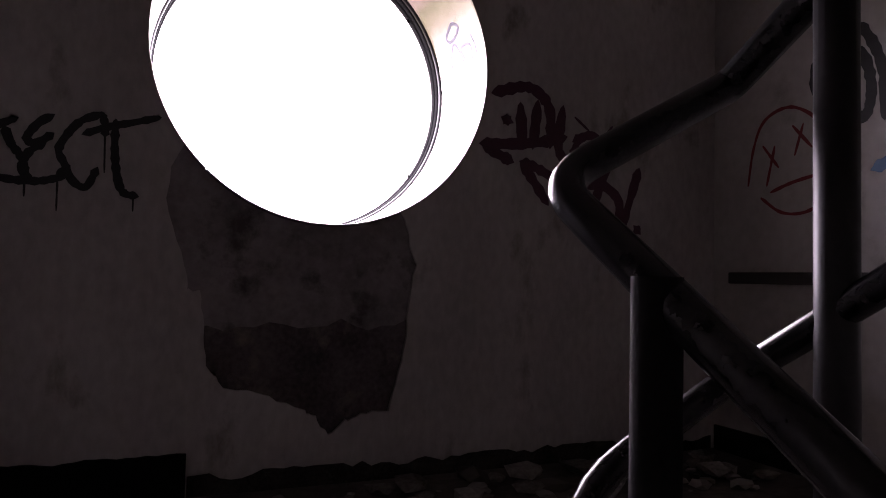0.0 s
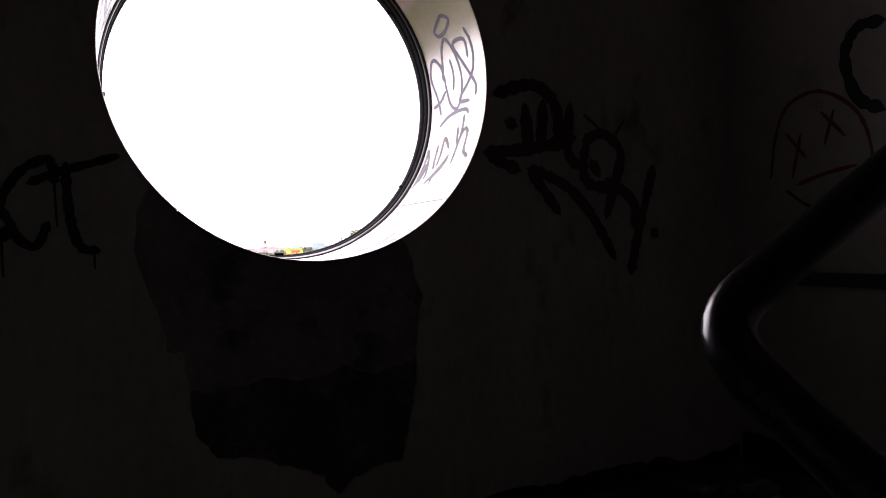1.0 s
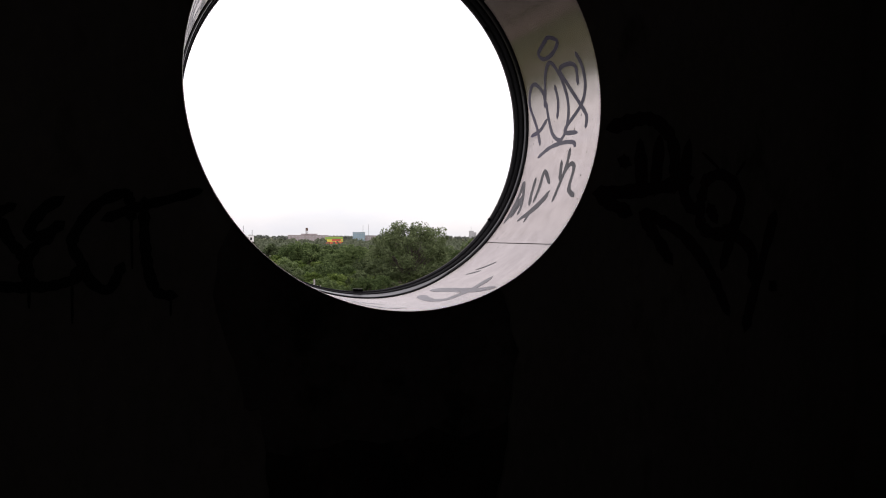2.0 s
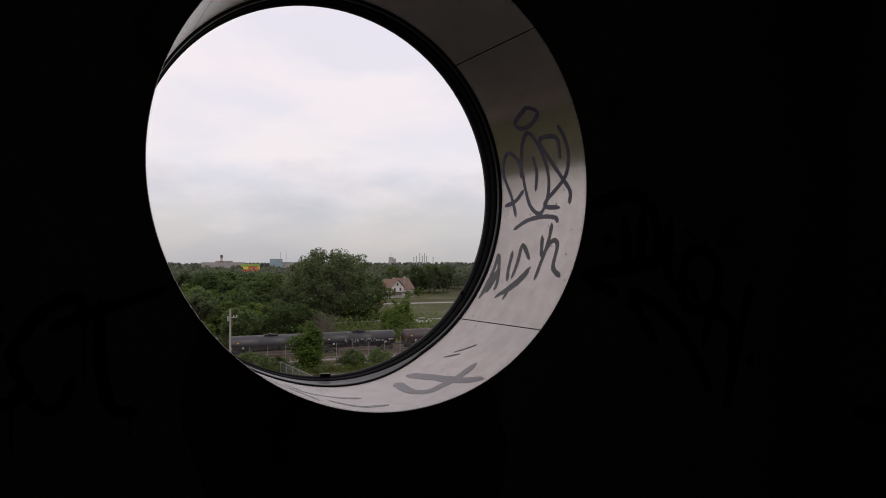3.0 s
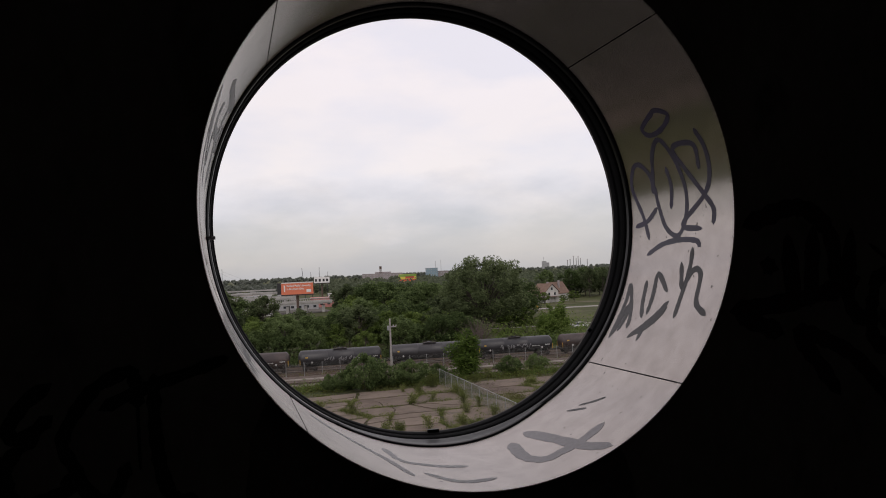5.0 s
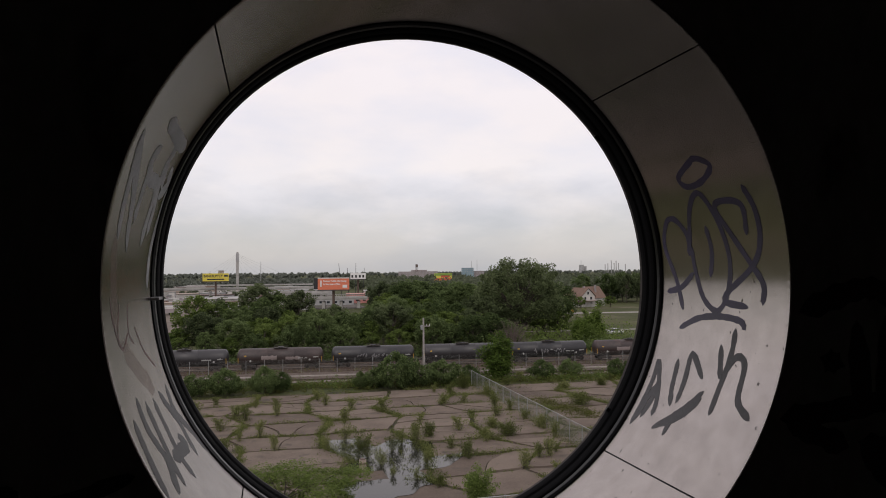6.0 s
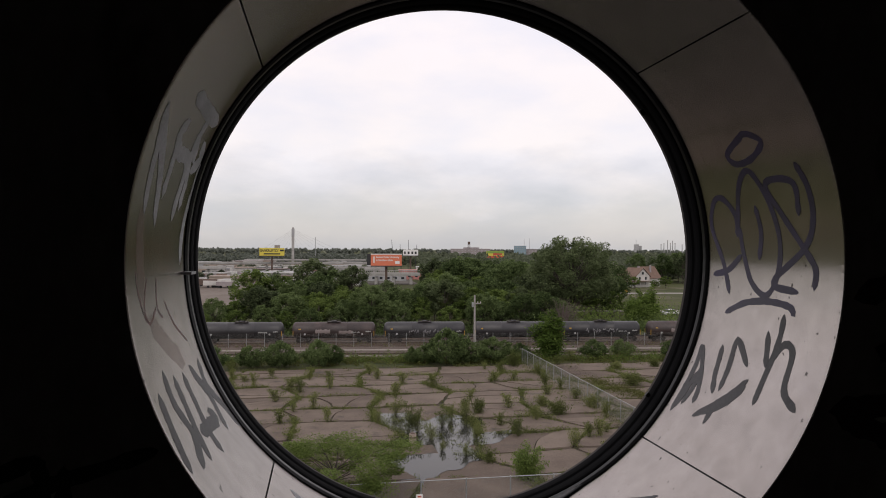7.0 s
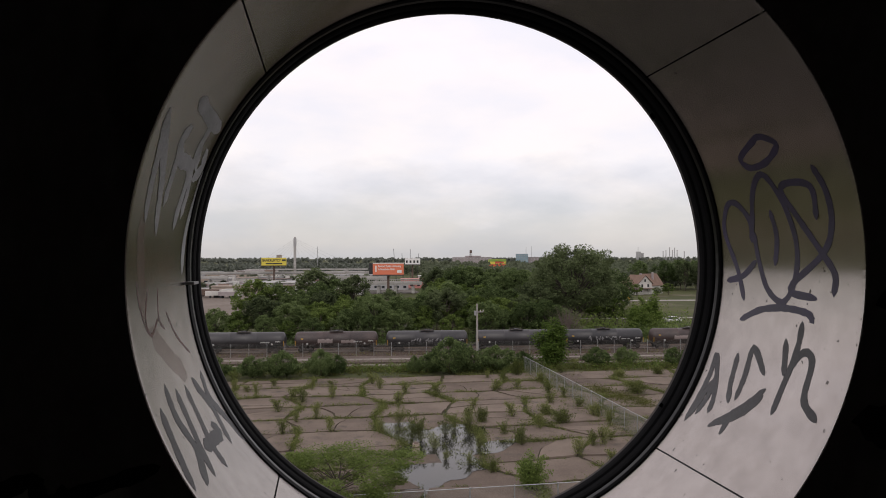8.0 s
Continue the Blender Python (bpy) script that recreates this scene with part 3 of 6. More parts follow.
# ---- the round window ----
window = tagged(empty("window_1"), "round window opening lined with brushed steel panels, glass gone", "window", kind="structure")
for a0, a1 in ((-44.0, 46.4), (46.4, 137.0), (137.0, 226.7), (226.7, 316.0)):
    gap = 0.17
    bm = lathe(bmesh.new(), [(R, DEPTH), (R, 0.0)], 64, a0 + gap, a1 - gap)
    for f in bm.faces:
        f.smooth = True
    lathe(bm, [(R, 0.0), (R + 0.0005, -0.007), (R + 0.002, -0.009), (R + 0.004, -0.006), (R + 0.0035, -0.004)], 64, a0 + gap, a1 - gap)
    lathe(bm, [(R + 0.0035, -0.004), (R + 0.0035, DEPTH), (R, DEPTH)], 64, a0 + gap, a1 - gap)
    part("lining_panel", bm, M["steel"], window)
part("joint_backing", lathe(bmesh.new(), [(R + 0.0045, 0.0), (R + 0.0045, DEPTH)], 96), M["rubber"], window)
part("outer_gasket", lathe(bmesh.new(), [(R + 0.003, DEPTH - 0.004), (R - 0.003, DEPTH - 0.005), (R - 0.007, DEPTH + 0.001), (R - 0.008, DEPTH + 0.012), (R - 0.005, DEPTH + 0.015), (R + 0.003, DEPTH + 0.015)], 128),
     M["rubber"], window, "black rubber glazing gasket")
part("inner_gasket", lathe(bmesh.new(), [(R + 0.003, DEPTH + 0.016), (R - 0.008, DEPTH + 0.018), (R - 0.0105, DEPTH + 0.022), (R - 0.012, DEPTH + 0.031), (R - 0.012, DEPTH + 0.045), (R - 0.0155, DEPTH + 0.051), (R - 0.0165, DEPTH + 0.060), (R - 0.0165, DEPTH + 0.072), (R + 0.003, DEPTH + 0.074)], 128),
     M["rubber_matt"], window, "black rubber window ring")
part("outer_flange", lathe(bmesh.new(), [(R + 0.004, DEPTH + 0.0745), (R - 0.0140, DEPTH + 0.0745), (R - 0.0150, DEPTH + 0.076), (R - 0.0150, DEPTH + 0.085), (R + 0.004, DEPTH + 0.088)], 128),
     M["flange"], window, "dusty brown outer metal flange")
bm = bmesh.new()
rows = []
for k in range(41):
    a = radians(236 + 68 * k / 40)
    sag = 0.052 * math.sin(math.pi * k / 40) ** 1.5
    rows.append([bm.verts.new((r * math.cos(a), y, r * math.sin(a))) for r, y in
                 ((R - 0.0006, DEPTH - sag - 0.001), (R - 0.0035, DEPTH - sag), (R - 0.0055, DEPTH - sag + 0.005), (R - 0.0075, DEPTH + 0.004), (R - 0.0006, DEPTH + 0.006))])
for p, q in zip(rows, rows[1:]):
    for j in range(4):
        bm.faces.new((p[j], q[j], q[j + 1], p[j + 1]))
part("sagging_gasket", bm, M["rubber"], window, "loose black gasket sagging onto the sill", smooth=True)
for ang, ln in ((38.0, 0.016), (-92.0, 0.035), (-35.0, 0.010)):
    bm = box(bmesh.new(), -0.006, 0.004, -0.004, 0.004, -ln / 2, ln / 2, 0.001)
    tab = part("gasket_scrap", bm, M["rubber"], window, "torn bit of gasket")
    a = radians(ang)
    tab.matrix_basis = Matrix.Translation(((R - 0.019) * math.cos(a), DEPTH + 0.062, (R - 0.019) * math.sin(a))) @ Matrix.Rotation(-a, 4, "Y")
tab = part("gasket_tab", box(bmesh.new(), -0.008, 0.012, -0.05, 0.006, -0.003, 0.003, 0.001), M["spray_white"], window, "pale torn gasket tab")
tab.matrix_basis = Matrix.Translation(((R - 0.010) * math.cos(radians(183)), DEPTH + 0.01, (R - 0.010) * math.sin(radians(183))))


# ---- paint on the steel and on the walls ----
def on_steel(ang, y, lift):
    a, r = radians(ang), R - 0.0005 * lift
    return (r * math.cos(a), y, r * math.sin(a))


def steel_tag(label, material, width, strokes, seed):
    """Strokes given as (angle, depth); the angle is scaled so that widths stay true round the lining."""
    rg = random.Random(seed)
    k = math.radians(1) * R
    tag = tagged(empty("graffiti"), label, "graffiti")
    for pts in strokes:
        bm = bmesh.new()
        stroke(bm, [(a * k, y) for a, y in pts], width, lambda u, v, lift: on_steel(u / k, v, lift), rg)
        part("paint_stroke", bm, material, tag)
    return tag


steel_tag("purple marker tag with a ring above it on the steel lining", M["marker_purple"], 0.0150, [
    [(25.9, .22), (22.6, .30), (20.2, .28), (20.7, .22), (23.4, .17), (25.5, .20), (25.9, .23)],
    [(-3.2, .43), (-2.1, .37), (1.0, .32)],
    [(-6.9, .36), (-0.9, .39), (7.3, .435), (12.8, .41), (13.4, .37), (9.6, .33), (5.3, .33)],
    [(5.3, .33), (14.7, .30), (18.5, .25), (13.9, .21), (5.8, .18), (-0.5, .18), (-5.3, .20), (-6.8, .23), (-4.0, .28), (1.8, .31), (7.0, .32)],
    [(10.9, .25), (5.9, .24), (0.6, .25)]], 1)
steel_tag("purple marker letters with a stroke beneath on the steel lining", M["marker_purple"], 0.0150, [
    [(9.0, .11), (14.7, .11), (16.0, .17), (14.6, .20), (8.8, .16), (3.3, .11), (-1.0, .07), (-4.6, .07)],
    [(18.2, .09), (13.5, .07), (7.7, .07), (2.6, .10), (-4.1, .20), (-5.6, .12)],
    [(-11.2, .36), (-8.7, .29), (-7.9, .21), (-8.4, .14), (-9.8, .12)]], 2)
steel_tag("charcoal spray tag with ragged edges on the steel lining", M["spray_grey"], 0.0165, [
    [(-35.3, .425), (-30.1, .425), (-24.2, .42), (-19.8, .42), (-28.2, .37), (-31.8, .36)],
    [(-34.3, .42), (-29.2, .41), (-25.6, .40)], [(-33.0, .40), (-28.5, .39), (-24.6, .395)],
    [(-18.7, .34), (-24.6, .33), (-28.4, .31)],
    [(-21.1, .23), (-16.6, .29), (-22.9, .29), (-27.4, .29)],
    [(-24.1, .21), (-29.1, .26), (-34.5, .33)], [(-25.5, .21), (-30.0, .25), (-33.5, .31)], [(-34.9, .28), (-30.0, .28)],
    [(-10.4, .15), (-15.1, .15), (-22.4, .16), (-27.7, .16)], [(-14.0, .19), (-20.2, .17)],
    [(-19.2, .16), (-15.6, .13), (-16.8, .10), (-23.6, .09), (-26.6, .04)]], 3)
steel_tag("short dark scuff marks on the steel lining", M["spray_grey"], 0.008, [
    [(-57.4, .30), (-55.0, .26), (-52.8, .23)], [(-60.4, .32), (-57.6, .26)]], 4)
steel_tag("broad smeared grey brush mark on the steel sill", M["smear_grey"], 0.034, [
    [(-72.2, .34), (-69.6, .20), (-67.8, .09), (-65.0, .02)],
    [(-77.8, .30), (-79.1, .18), (-76.6, .12), (-72.5, .12), (-67.5, .12), (-60.5, .13)]], 5)
steel_tag("pale swept paint smear on the steel sill", M["spray_white"], 0.022, [
    [(-109.4, .32), (-107.7, .22), (-102.3, .21), (-92.8, .20)], [(-128.0, .36), (-119.0, .30), (-112.0, .20), (-108.0, .08)], [(-104.0, .12), (-98.0, .07), (-90.0, .08)]], 6)
steel_tag("pale grey spray letters on the steel lining", M["spray_white"], 0.031, [
    [(156.2, 0.031), (162.7, 0.068), (171.8, 0.081)], [(156.7, 0.034), (165.5, 0.136), (173.5, 0.165)],
    [(159.7, 0.194), (164.8, 0.200), (168.7, 0.191)], [(155.8, 0.204), (158.4, 0.179), (161.0, 0.222), (161.2, 0.308), (165.6, 0.329), (172.3, 0.301)],
    [(155.4, 0.331), (160.6, 0.334), (165.3, 0.364), (170.0, 0.353)], [(157.0, 0.400), (160.1, 0.430), (162.7, 0.376)],
    [(151.1, 0.171), (151.7, 0.276), (152.0, 0.424)], [(152.0, 0.346), (156.4, 0.338), (160.8, 0.373)],
    [(161.4, 0.452), (166.7, 0.452), (172.9, 0.426), (180.3, 0.411)]], 7)
steel_tag("thin rust-coloured marker scribble on the steel lining", M["marker_rust"], 0.006, [
    [(-178.5, .05), (-175.0, .06), (-170.6, .09)], [(-177.2, .12), (-172.8, .09), (-170.1, .11), (-172.2, .17)],
    [(-176.9, .19), (-172.1, .18), (-170.2, .21)], [(-172.8, .24), (-168.3, .29), (-164.2, .37)]], 8)
steel_tag("faint orange paint haze on the steel lining", M["rust_haze"], 0.046, [
    [(172.8, .063), (179.9, .080), (186.0, .085)], [(189.6, .116), (194.0, .19), (198.4, .276)]], 10)
steel_tag("charcoal spray letters with drips on the steel lining", M["spray_grey"], 0.028, [
    [(-161.6, 0.111), (-156.7, 0.107), (-150.9, 0.127), (-146.6, 0.073)], [(-159.1, 0.041), (-154.2, 0.032), (-148.1, 0.009)],
    [(-159.8, 0.170), (-154.3, 0.167), (-146.3, 0.134)], [(-159.2, 0.241), (-154.3, 0.242), (-148.8, 0.224), (-145.1, 0.223)],
    [(-159.3, 0.406), (-154.8, 0.388), (-148.9, 0.433), (-143.9, 0.452)], [(-159.5, 0.315), (-152.9, 0.369), (-146.3, 0.350)],
    [(-150.8, 0.295), (-149.1, 0.329)], [(-149.7, 0.180), (-149.2, 0.265), (-148.6, 0.318)]], 9)


def wall_tag(label, material, width, strokes, seed, put):
    rg = random.Random(seed)
    tag = tagged(empty("graffiti"), label, "graffiti")
    for pts in strokes:
        bm = bmesh.new()
        stroke(bm, pts, width, lambda u, v, lift: put(u, v, 0.0007 + 0.0005 * rg.random()), rg, 0.2)
        part("paint_stroke", bm, material, tag)
    return tag


def on_north(x, z, lift):
    return (x, -lift, z)


def on_east(y, z, lift):
    return (RIGHT_X - lift, y, z)


wall_tag("black dripping spray letters on the plaster wall", M["spray_black"], 0.025, [
    [(-1.08, -.38), (-1.03, -.36), (-.99, -.34)], [(-1.02, -.37), (-1.0, -.42), (-.97, -.46), (-.96, -.50), (-.95, -.53)],
    [(-.89, -.32), (-.93, -.35), (-.96, -.40), (-.93, -.41), (-.89, -.38)], [(-.91, -.41), (-.95, -.44), (-.97, -.49), (-.95, -.53)],
    [(-1.05, -.52), (-1.0, -.53), (-.92, -.53), (-.85, -.51)],
    [(-.75, -.30), (-.81, -.33), (-.85, -.38), (-.87, -.43), (-.85, -.48), (-.87, -.51)], [(-.85, -.47), (-.83, -.52), (-.79, -.54), (-.76, -.48)],
    [(-.80, -.37), (-.73, -.34), (-.66, -.32), (-.58, -.295)], [(-.75, -.30), (-.74, -.34), (-.74, -.37)]], 21, on_north)
wall_tag("black dripping spray letters on the plaster wall", M["spray_black"], 0.025, [
    [(-.71, -.32), (-.71, -.41), (-.70, -.50), (-.68, -.55), (-.64, -.56)],
    [(-1.19, -.37), (-1.14, -.38), (-1.11, -.40), (-1.12, -.43), (-1.18, -.44)], [(-1.18, -.46), (-1.10, -.45), (-1.06, -.45), (-1.10, -.49), (-1.05, -.51)], [(-1.12, -.56), (-1.05, -.55)],
    [(-1.22, -.36), (-1.22, -.56)]], 22, on_north)
wall_tag("thin black paint drips under the spray letters", M["spray_black"], 0.006, [
    [(-.87, -.52), (-.87, -.62)], [(-.74, -.36), (-.738, -.49)], [(-.65, -.56), (-.65, -.61)], [(-.96, -.53), (-.96, -.58)]], 23, on_north)
wall_tag("maroon spray tag of thick strokes on the plaster wall", M["spray_maroon"], 0.046, [
    [(.66, -.06), (.80, -.02), (.88, -.05), (.92, -.12), (.92, -.25)], [(.78, -.10), (.79, -.26)], [(.86, -.08), (.84, -.26)], [(.705, -.16), (.735, -.17)],
    [(.61, -.27), (.74, -.26), (.88, -.24), (.99, -.21)], [(.62, -.28), (.69, -.31), (.74, -.33)], [(.98, -.09), (.96, -.25), (1.0, -.32)]], 24, on_north)
wall_tag("maroon spray letters trailing down the plaster wall", M["spray_maroon"], 0.042, [
    [(.79, -.33), (.86, -.35), (.96, -.40), (1.05, -.49), (1.11, -.58), (1.16, -.67)], [(.79, -.34), (.85, -.41), (.91, -.49)],
    [(1.04, -.22), (1.12, -.19), (1.19, -.23), (1.21, -.29), (1.16, -.39), (1.05, -.38), (1.03, -.31), (1.05, -.23)],
    [(1.07, -.30), (1.10, -.35)], [(1.22, -.26), (1.17, -.40), (1.13, -.51)], [(1.14, -.37), (1.26, -.45), (1.27, -.56)],
    [(1.37, -.32), (1.32, -.47), (1.27, -.62), (1.24, -.73)], [(1.355, -.57), (1.375, -.59)]], 25, on_north)
wall_tag("thin maroon paint ticks on the plaster wall", M["spray_maroon"], 0.012, [[(1.04, -.12), (1.11, -.17)], [(1.23, -.14), (1.19, -.19)]], 29, on_north)
wall_tag("red marker circle with two crosses and a slanted line", M["marker_red"], 0.014, [
    [(-.20, -.38), (-.23, -.22), (-.29, -.11), (-.42, -.08), (-.55, -.16), (-.61, -.28), (-.61, -.43), (-.51, -.51), (-.38, -.51), (-.27, -.44)],
    [(-.28, -.22), (-.36, -.32)], [(-.34, -.23), (-.30, -.39)], [(-.43, -.16), (-.52, -.26)], [(-.48, -.16), (-.44, -.28)], [(-.32, -.42), (-.43, -.39), (-.56, -.37)]], 26, on_east)
wall_tag("large black spray loops on the side wall", M["spray_black"], 0.042, [
    [(-.67, .11), (-.58, .11), (-.53, .02), (-.57, -.13), (-.66, -.19)], [(-.73, .16), (-.79, .05), (-.82, -.07), (-.82, -.20)],
    [(-.70, .08), (-.75, .02), (-.77, -.09), (-.75, -.18), (-.71, -.18)]], 27, on_east)
wall_tag("small blue spray patch on the side wall", M["spray_blue"], 0.05, [[(-.78, -.38), (-.84, -.36)]], 28, on_east)


# ---- outside: helpers ----
def sheet(name, x0, x1, y0, y1, z, material, label, category, kind="structure", turn=0.0):
    bm = bmesh.new()
    bmesh.ops.create_grid(bm, x_segments=1, y_segments=1, size=0.5, matrix=Matrix.Diagonal((x1 - x0, y1 - y0, 1, 1)))
    ob = tagged(part(name, bm, material), label, category, kind=kind)
    ob.matrix_world = pose((x0 + x1) / 2, (y0 + y1) / 2, z, 0, 0, turn)
    return ob


def quads_mesh(name, verts, material, parent=None):
    """A mesh of loose four-cornered leaves from an array of shape (n, 4, 3)."""
    n = len(verts)
    me = bpy.data.meshes.new(name)
    me.vertices.add(n * 4)
    me.vertices.foreach_set("co", verts.reshape(-1).astype(np.float32))
    me.loops.add(n * 4)
    me.loops.foreach_set("vertex_index", np.arange(n * 4, dtype=np.int32))
    me.polygons.add(n)
    me.polygons.foreach_set("loop_start", np.arange(0, n * 4, 4, dtype=np.int32))
    me.update(calc_edges=True)
    me.materials.append(material)
    ob = new(name, me)
    if parent:
        ob.parent = parent
    return ob


def leaves(centres, size, rg, droop=0.5, narrow=0.6):
    """Leaf-shaped quads at the given centres, turned at random, most of them facing upwards."""
    n = len(centres)
    a = rg.uniform(0, math.tau, n)
    tilt = rg.normal(0, droop, n)
    along = np.stack([np.cos(a) * np.cos(tilt), np.sin(a) * np.cos(tilt), np.sin(tilt)], 1)
    roll = rg.normal(0, 0.7, n)
    flat = np.stack([-np.sin(a), np.cos(a), np.zeros(n)], 1)
    up = np.cross(along, flat)
    across = flat * np.cos(roll)[:, None] + up * np.sin(roll)[:, None]
    s = (size * rg.uniform(0.6, 1.4, n))[:, None]
    along, across = along * s, across * s * narrow
    mid = centres
    return np.stack([mid - along, mid + across * 0.9 - along * 0.1, mid + along, mid - across * 0.9 + along * 0.1], 1)


def crown_points(height, foot, radius, clumps, per, rg, tuft=0.3, flat=1.0, dome=2.0, spread=(0.62, 1.22), flatten=0.85):
    """Points of a crown: clumps set over and inside an uneven egg, each a loose cloud, open between."""
    pts, mids = [], []
    h = height - foot
    lump = rg.uniform(*spread, 9)
    for k in range(clumps):
        u, v = rg.uniform(0, math.tau), rg.uniform(-0.85, 1.0)
        ring = max(0.0, 1 - abs(v) ** dome) ** (1 / dome)
        depth = rg.uniform(0.55, 1.0) ** 0.5
        b = lump[int(u / math.tau * 9) % 9] * (1.0 + 0.12 * math.sin(3 * v + k))
        c = np.array((radius * ring * math.cos(u) * b * depth, radius * ring * math.sin(u) * b * depth, foot + h * (0.5 + 0.5 * v * depth * flat * (0.9 + 0.1 * b))))
        mids.append(c)
        r = radius * tuft * rg.uniform(0.6, 1.25)
        q = rg.normal(0, 1, (per, 3))
        q /= np.linalg.norm(q, axis=1)[:, None]
        q *= (rg.uniform(0.25, 1, per) ** 0.5)[:, None] * r
        q[:, 2] *= flatten
        pts.append(q + c)
    return np.concatenate(pts), mids


def tree(name, label, height, radius, seed, material, clumps=44, per=110, leaf=0.28, foot=None, tuft=0.30, trunk=0.22, category="tree", bark=None, droop=0.5, narrow=0.6, dome=2.0, spread=(0.62, 1.22), flatten=0.85):
    """A tapered, slightly bent trunk with limbs that reach the clumps, and a crown of loose leaves."""
    rg = np.random.default_rng(seed)
    rr = random.Random(seed)
    foot = height * 0.22 if foot is None else foot
    top = tagged(empty(name), label, category)
    pts, mids = crown_points(height, foot, radius, clumps, per, rg, tuft, 1.0, dome, spread, flatten)
    bm = bmesh.new()
    bend = [Vector((0, 0, -0.1))]
    for k in range(1, 6):
        bend.append(Vector((rr.uniform(-0.05, 0.05) * height * k / 6, rr.uniform(-0.05, 0.05) * height * k / 6, height * 0.8 * k / 5)))
    for k in range(5):
        rod(bm, bend[k], bend[k + 1], trunk * (1 - 0.17 * k), trunk * (1 - 0.17 * (k + 1)), 8)
    for c in mids[::3]:
        k = min(4, max(1, int((c[2] * 0.6) / (height * 0.8) * 5)))
        mid = bend[k].lerp(Vector(c), 0.5) + Vector((0, 0, 0.03 * height))
        rod(bm, bend[k], mid, trunk * 0.38, trunk * 0.22, 5)
        rod(bm, mid, Vector(c), trunk * 0.22, trunk * 0.07, 5)
    part("trunk", bm, bark or M["bark"], top)
    quads_mesh("crown", leaves(pts, leaf, rg, droop, narrow), material, top)
    return top


def weed(name, label, height, reach, stems, per, leaf, seed, material, category, droop=0.8, narrow=0.4, girth=0.012):
    """Stems that fan out from one root, leafy along their whole length."""
    rg = np.random.default_rng(seed)
    top = tagged(empty(name), label, category)
    bm = bmesh.new()
    pts = []
    for _ in range(stems):
        a, out = rg.uniform(0, math.tau), rg.uniform(0.1, 1.0)
        h = height * rg.uniform(0.45, 1.0) * (1.08 - 0.35 * out)
        root = np.array((rg.normal(0, 0.08), rg.normal(0, 0.08), 0.0)) * reach
        tip = np.array((math.cos(a) * reach * out, math.sin(a) * reach * out, h))
        mid = (root + tip) / 2 + np.array((0, 0, 0.10 * h))
        rod(bm, root, mid, girth, girth * 0.7, 5)
        rod(bm, mid, tip, girth * 0.7, girth * 0.3, 5)
        t = rg.uniform(0.08, 1.0, per) ** 0.8
        spine = ((1 - t) ** 2)[:, None] * root + (2 * t * (1 - t))[:, None] * mid + (t ** 2)[:, None] * tip
        wide = reach * 0.26 * (1.15 - 0.8 * t)
        pts.append(spine + rg.normal(0, 1, (per, 3)) * np.stack([wide, wide, wide * 0.5], 1))
    part("stem", bm, M["bark"], top)
    pts = np.concatenate(pts)
    pts[:, 2] = np.maximum(pts[:, 2], 0.03)
    quads_mesh("leaves", leaves(pts, leaf, rg, droop, narrow), material, top)
    return top


def put_copies(model, places, first=True):
    """Copies of a model at (x, y, scale, turn) or (x, y, scale, turn, height scale); the model itself takes the first place."""
    for k, row in enumerate(places):
        x, y, s, turn = row[:4]
        sz = row[4] if len(row) > 4 else s
        m = pose(x, y, GROUND - 0.10, 0, 0, turn) @ Matrix.Diagonal((s, s, sz, 1))
        if k == 0 and first:
            model.matrix_basis = m
        else:
            ob = copy_thing(model, Matrix.Identity(4))
            ob.matrix_basis = m


def along(x, lean, y):
    """The railway runs a little aslant: the y of a line that passes y at x = 20."""
    return y + (x - 20) * lean


LEAN = -0.085
TURN = math.degrees(math.atan(LEAN))

# ---- ground, old car park, water ----
sheet("ground", -4500, 4500, -4500, 4700, GROUND - 0.12, M["ground"], "rough grass and bare earth reaching the horizon", "ground")
sheet("lot_soil", -30, 75, 30, 101, GROUND - 0.08, M["lot_soil"], "weedy soil between the broken asphalt slabs", "ground")

# out of view: added so the upper steel lining reflects something dark
sheet("pavement", -70, 90, 0.65, 43.6, GROUND - 0.07, M["unseen_asphalt"], "unseen dark asphalt sheet added for the steel lining to reflect", "pavement")

pool = bmesh.new()
rim = []
for k in range(72):
    a = math.tau * k / 72
    w = 1 + 0.22 * math.sin(3 * a + 0.6) + 0.12 * math.sin(7 * a + 2) + 0.07 * math.sin(13 * a)
    rim.append(pool.verts.new((6.8 * w * math.cos(a), 9.8 * w * math.sin(a), 0)))
pool.faces.new(rim)
puddle = tagged(part("puddle", pool, M["water"]), "shallow rain puddle among weeds on broken asphalt", "water", kind="structure")
puddle.matrix_world = pose(8.5, 62.4, GROUND + 0.006)

# ---- railway ----
def strip(name, y, half, z0, z1, material, label, category):
    bm = box(bmesh.new(), -160, 260, -half, half, z0, z1)
    for v in bm.verts:
        if v.co.z > (z0 + z1) / 2:
            v.co.y *= 0.86
    ob = tagged(part(name, bm, material), label, category, kind="structure")
    ob.matrix_world = pose(20, y, GROUND, 0, 0, TURN)
    return ob


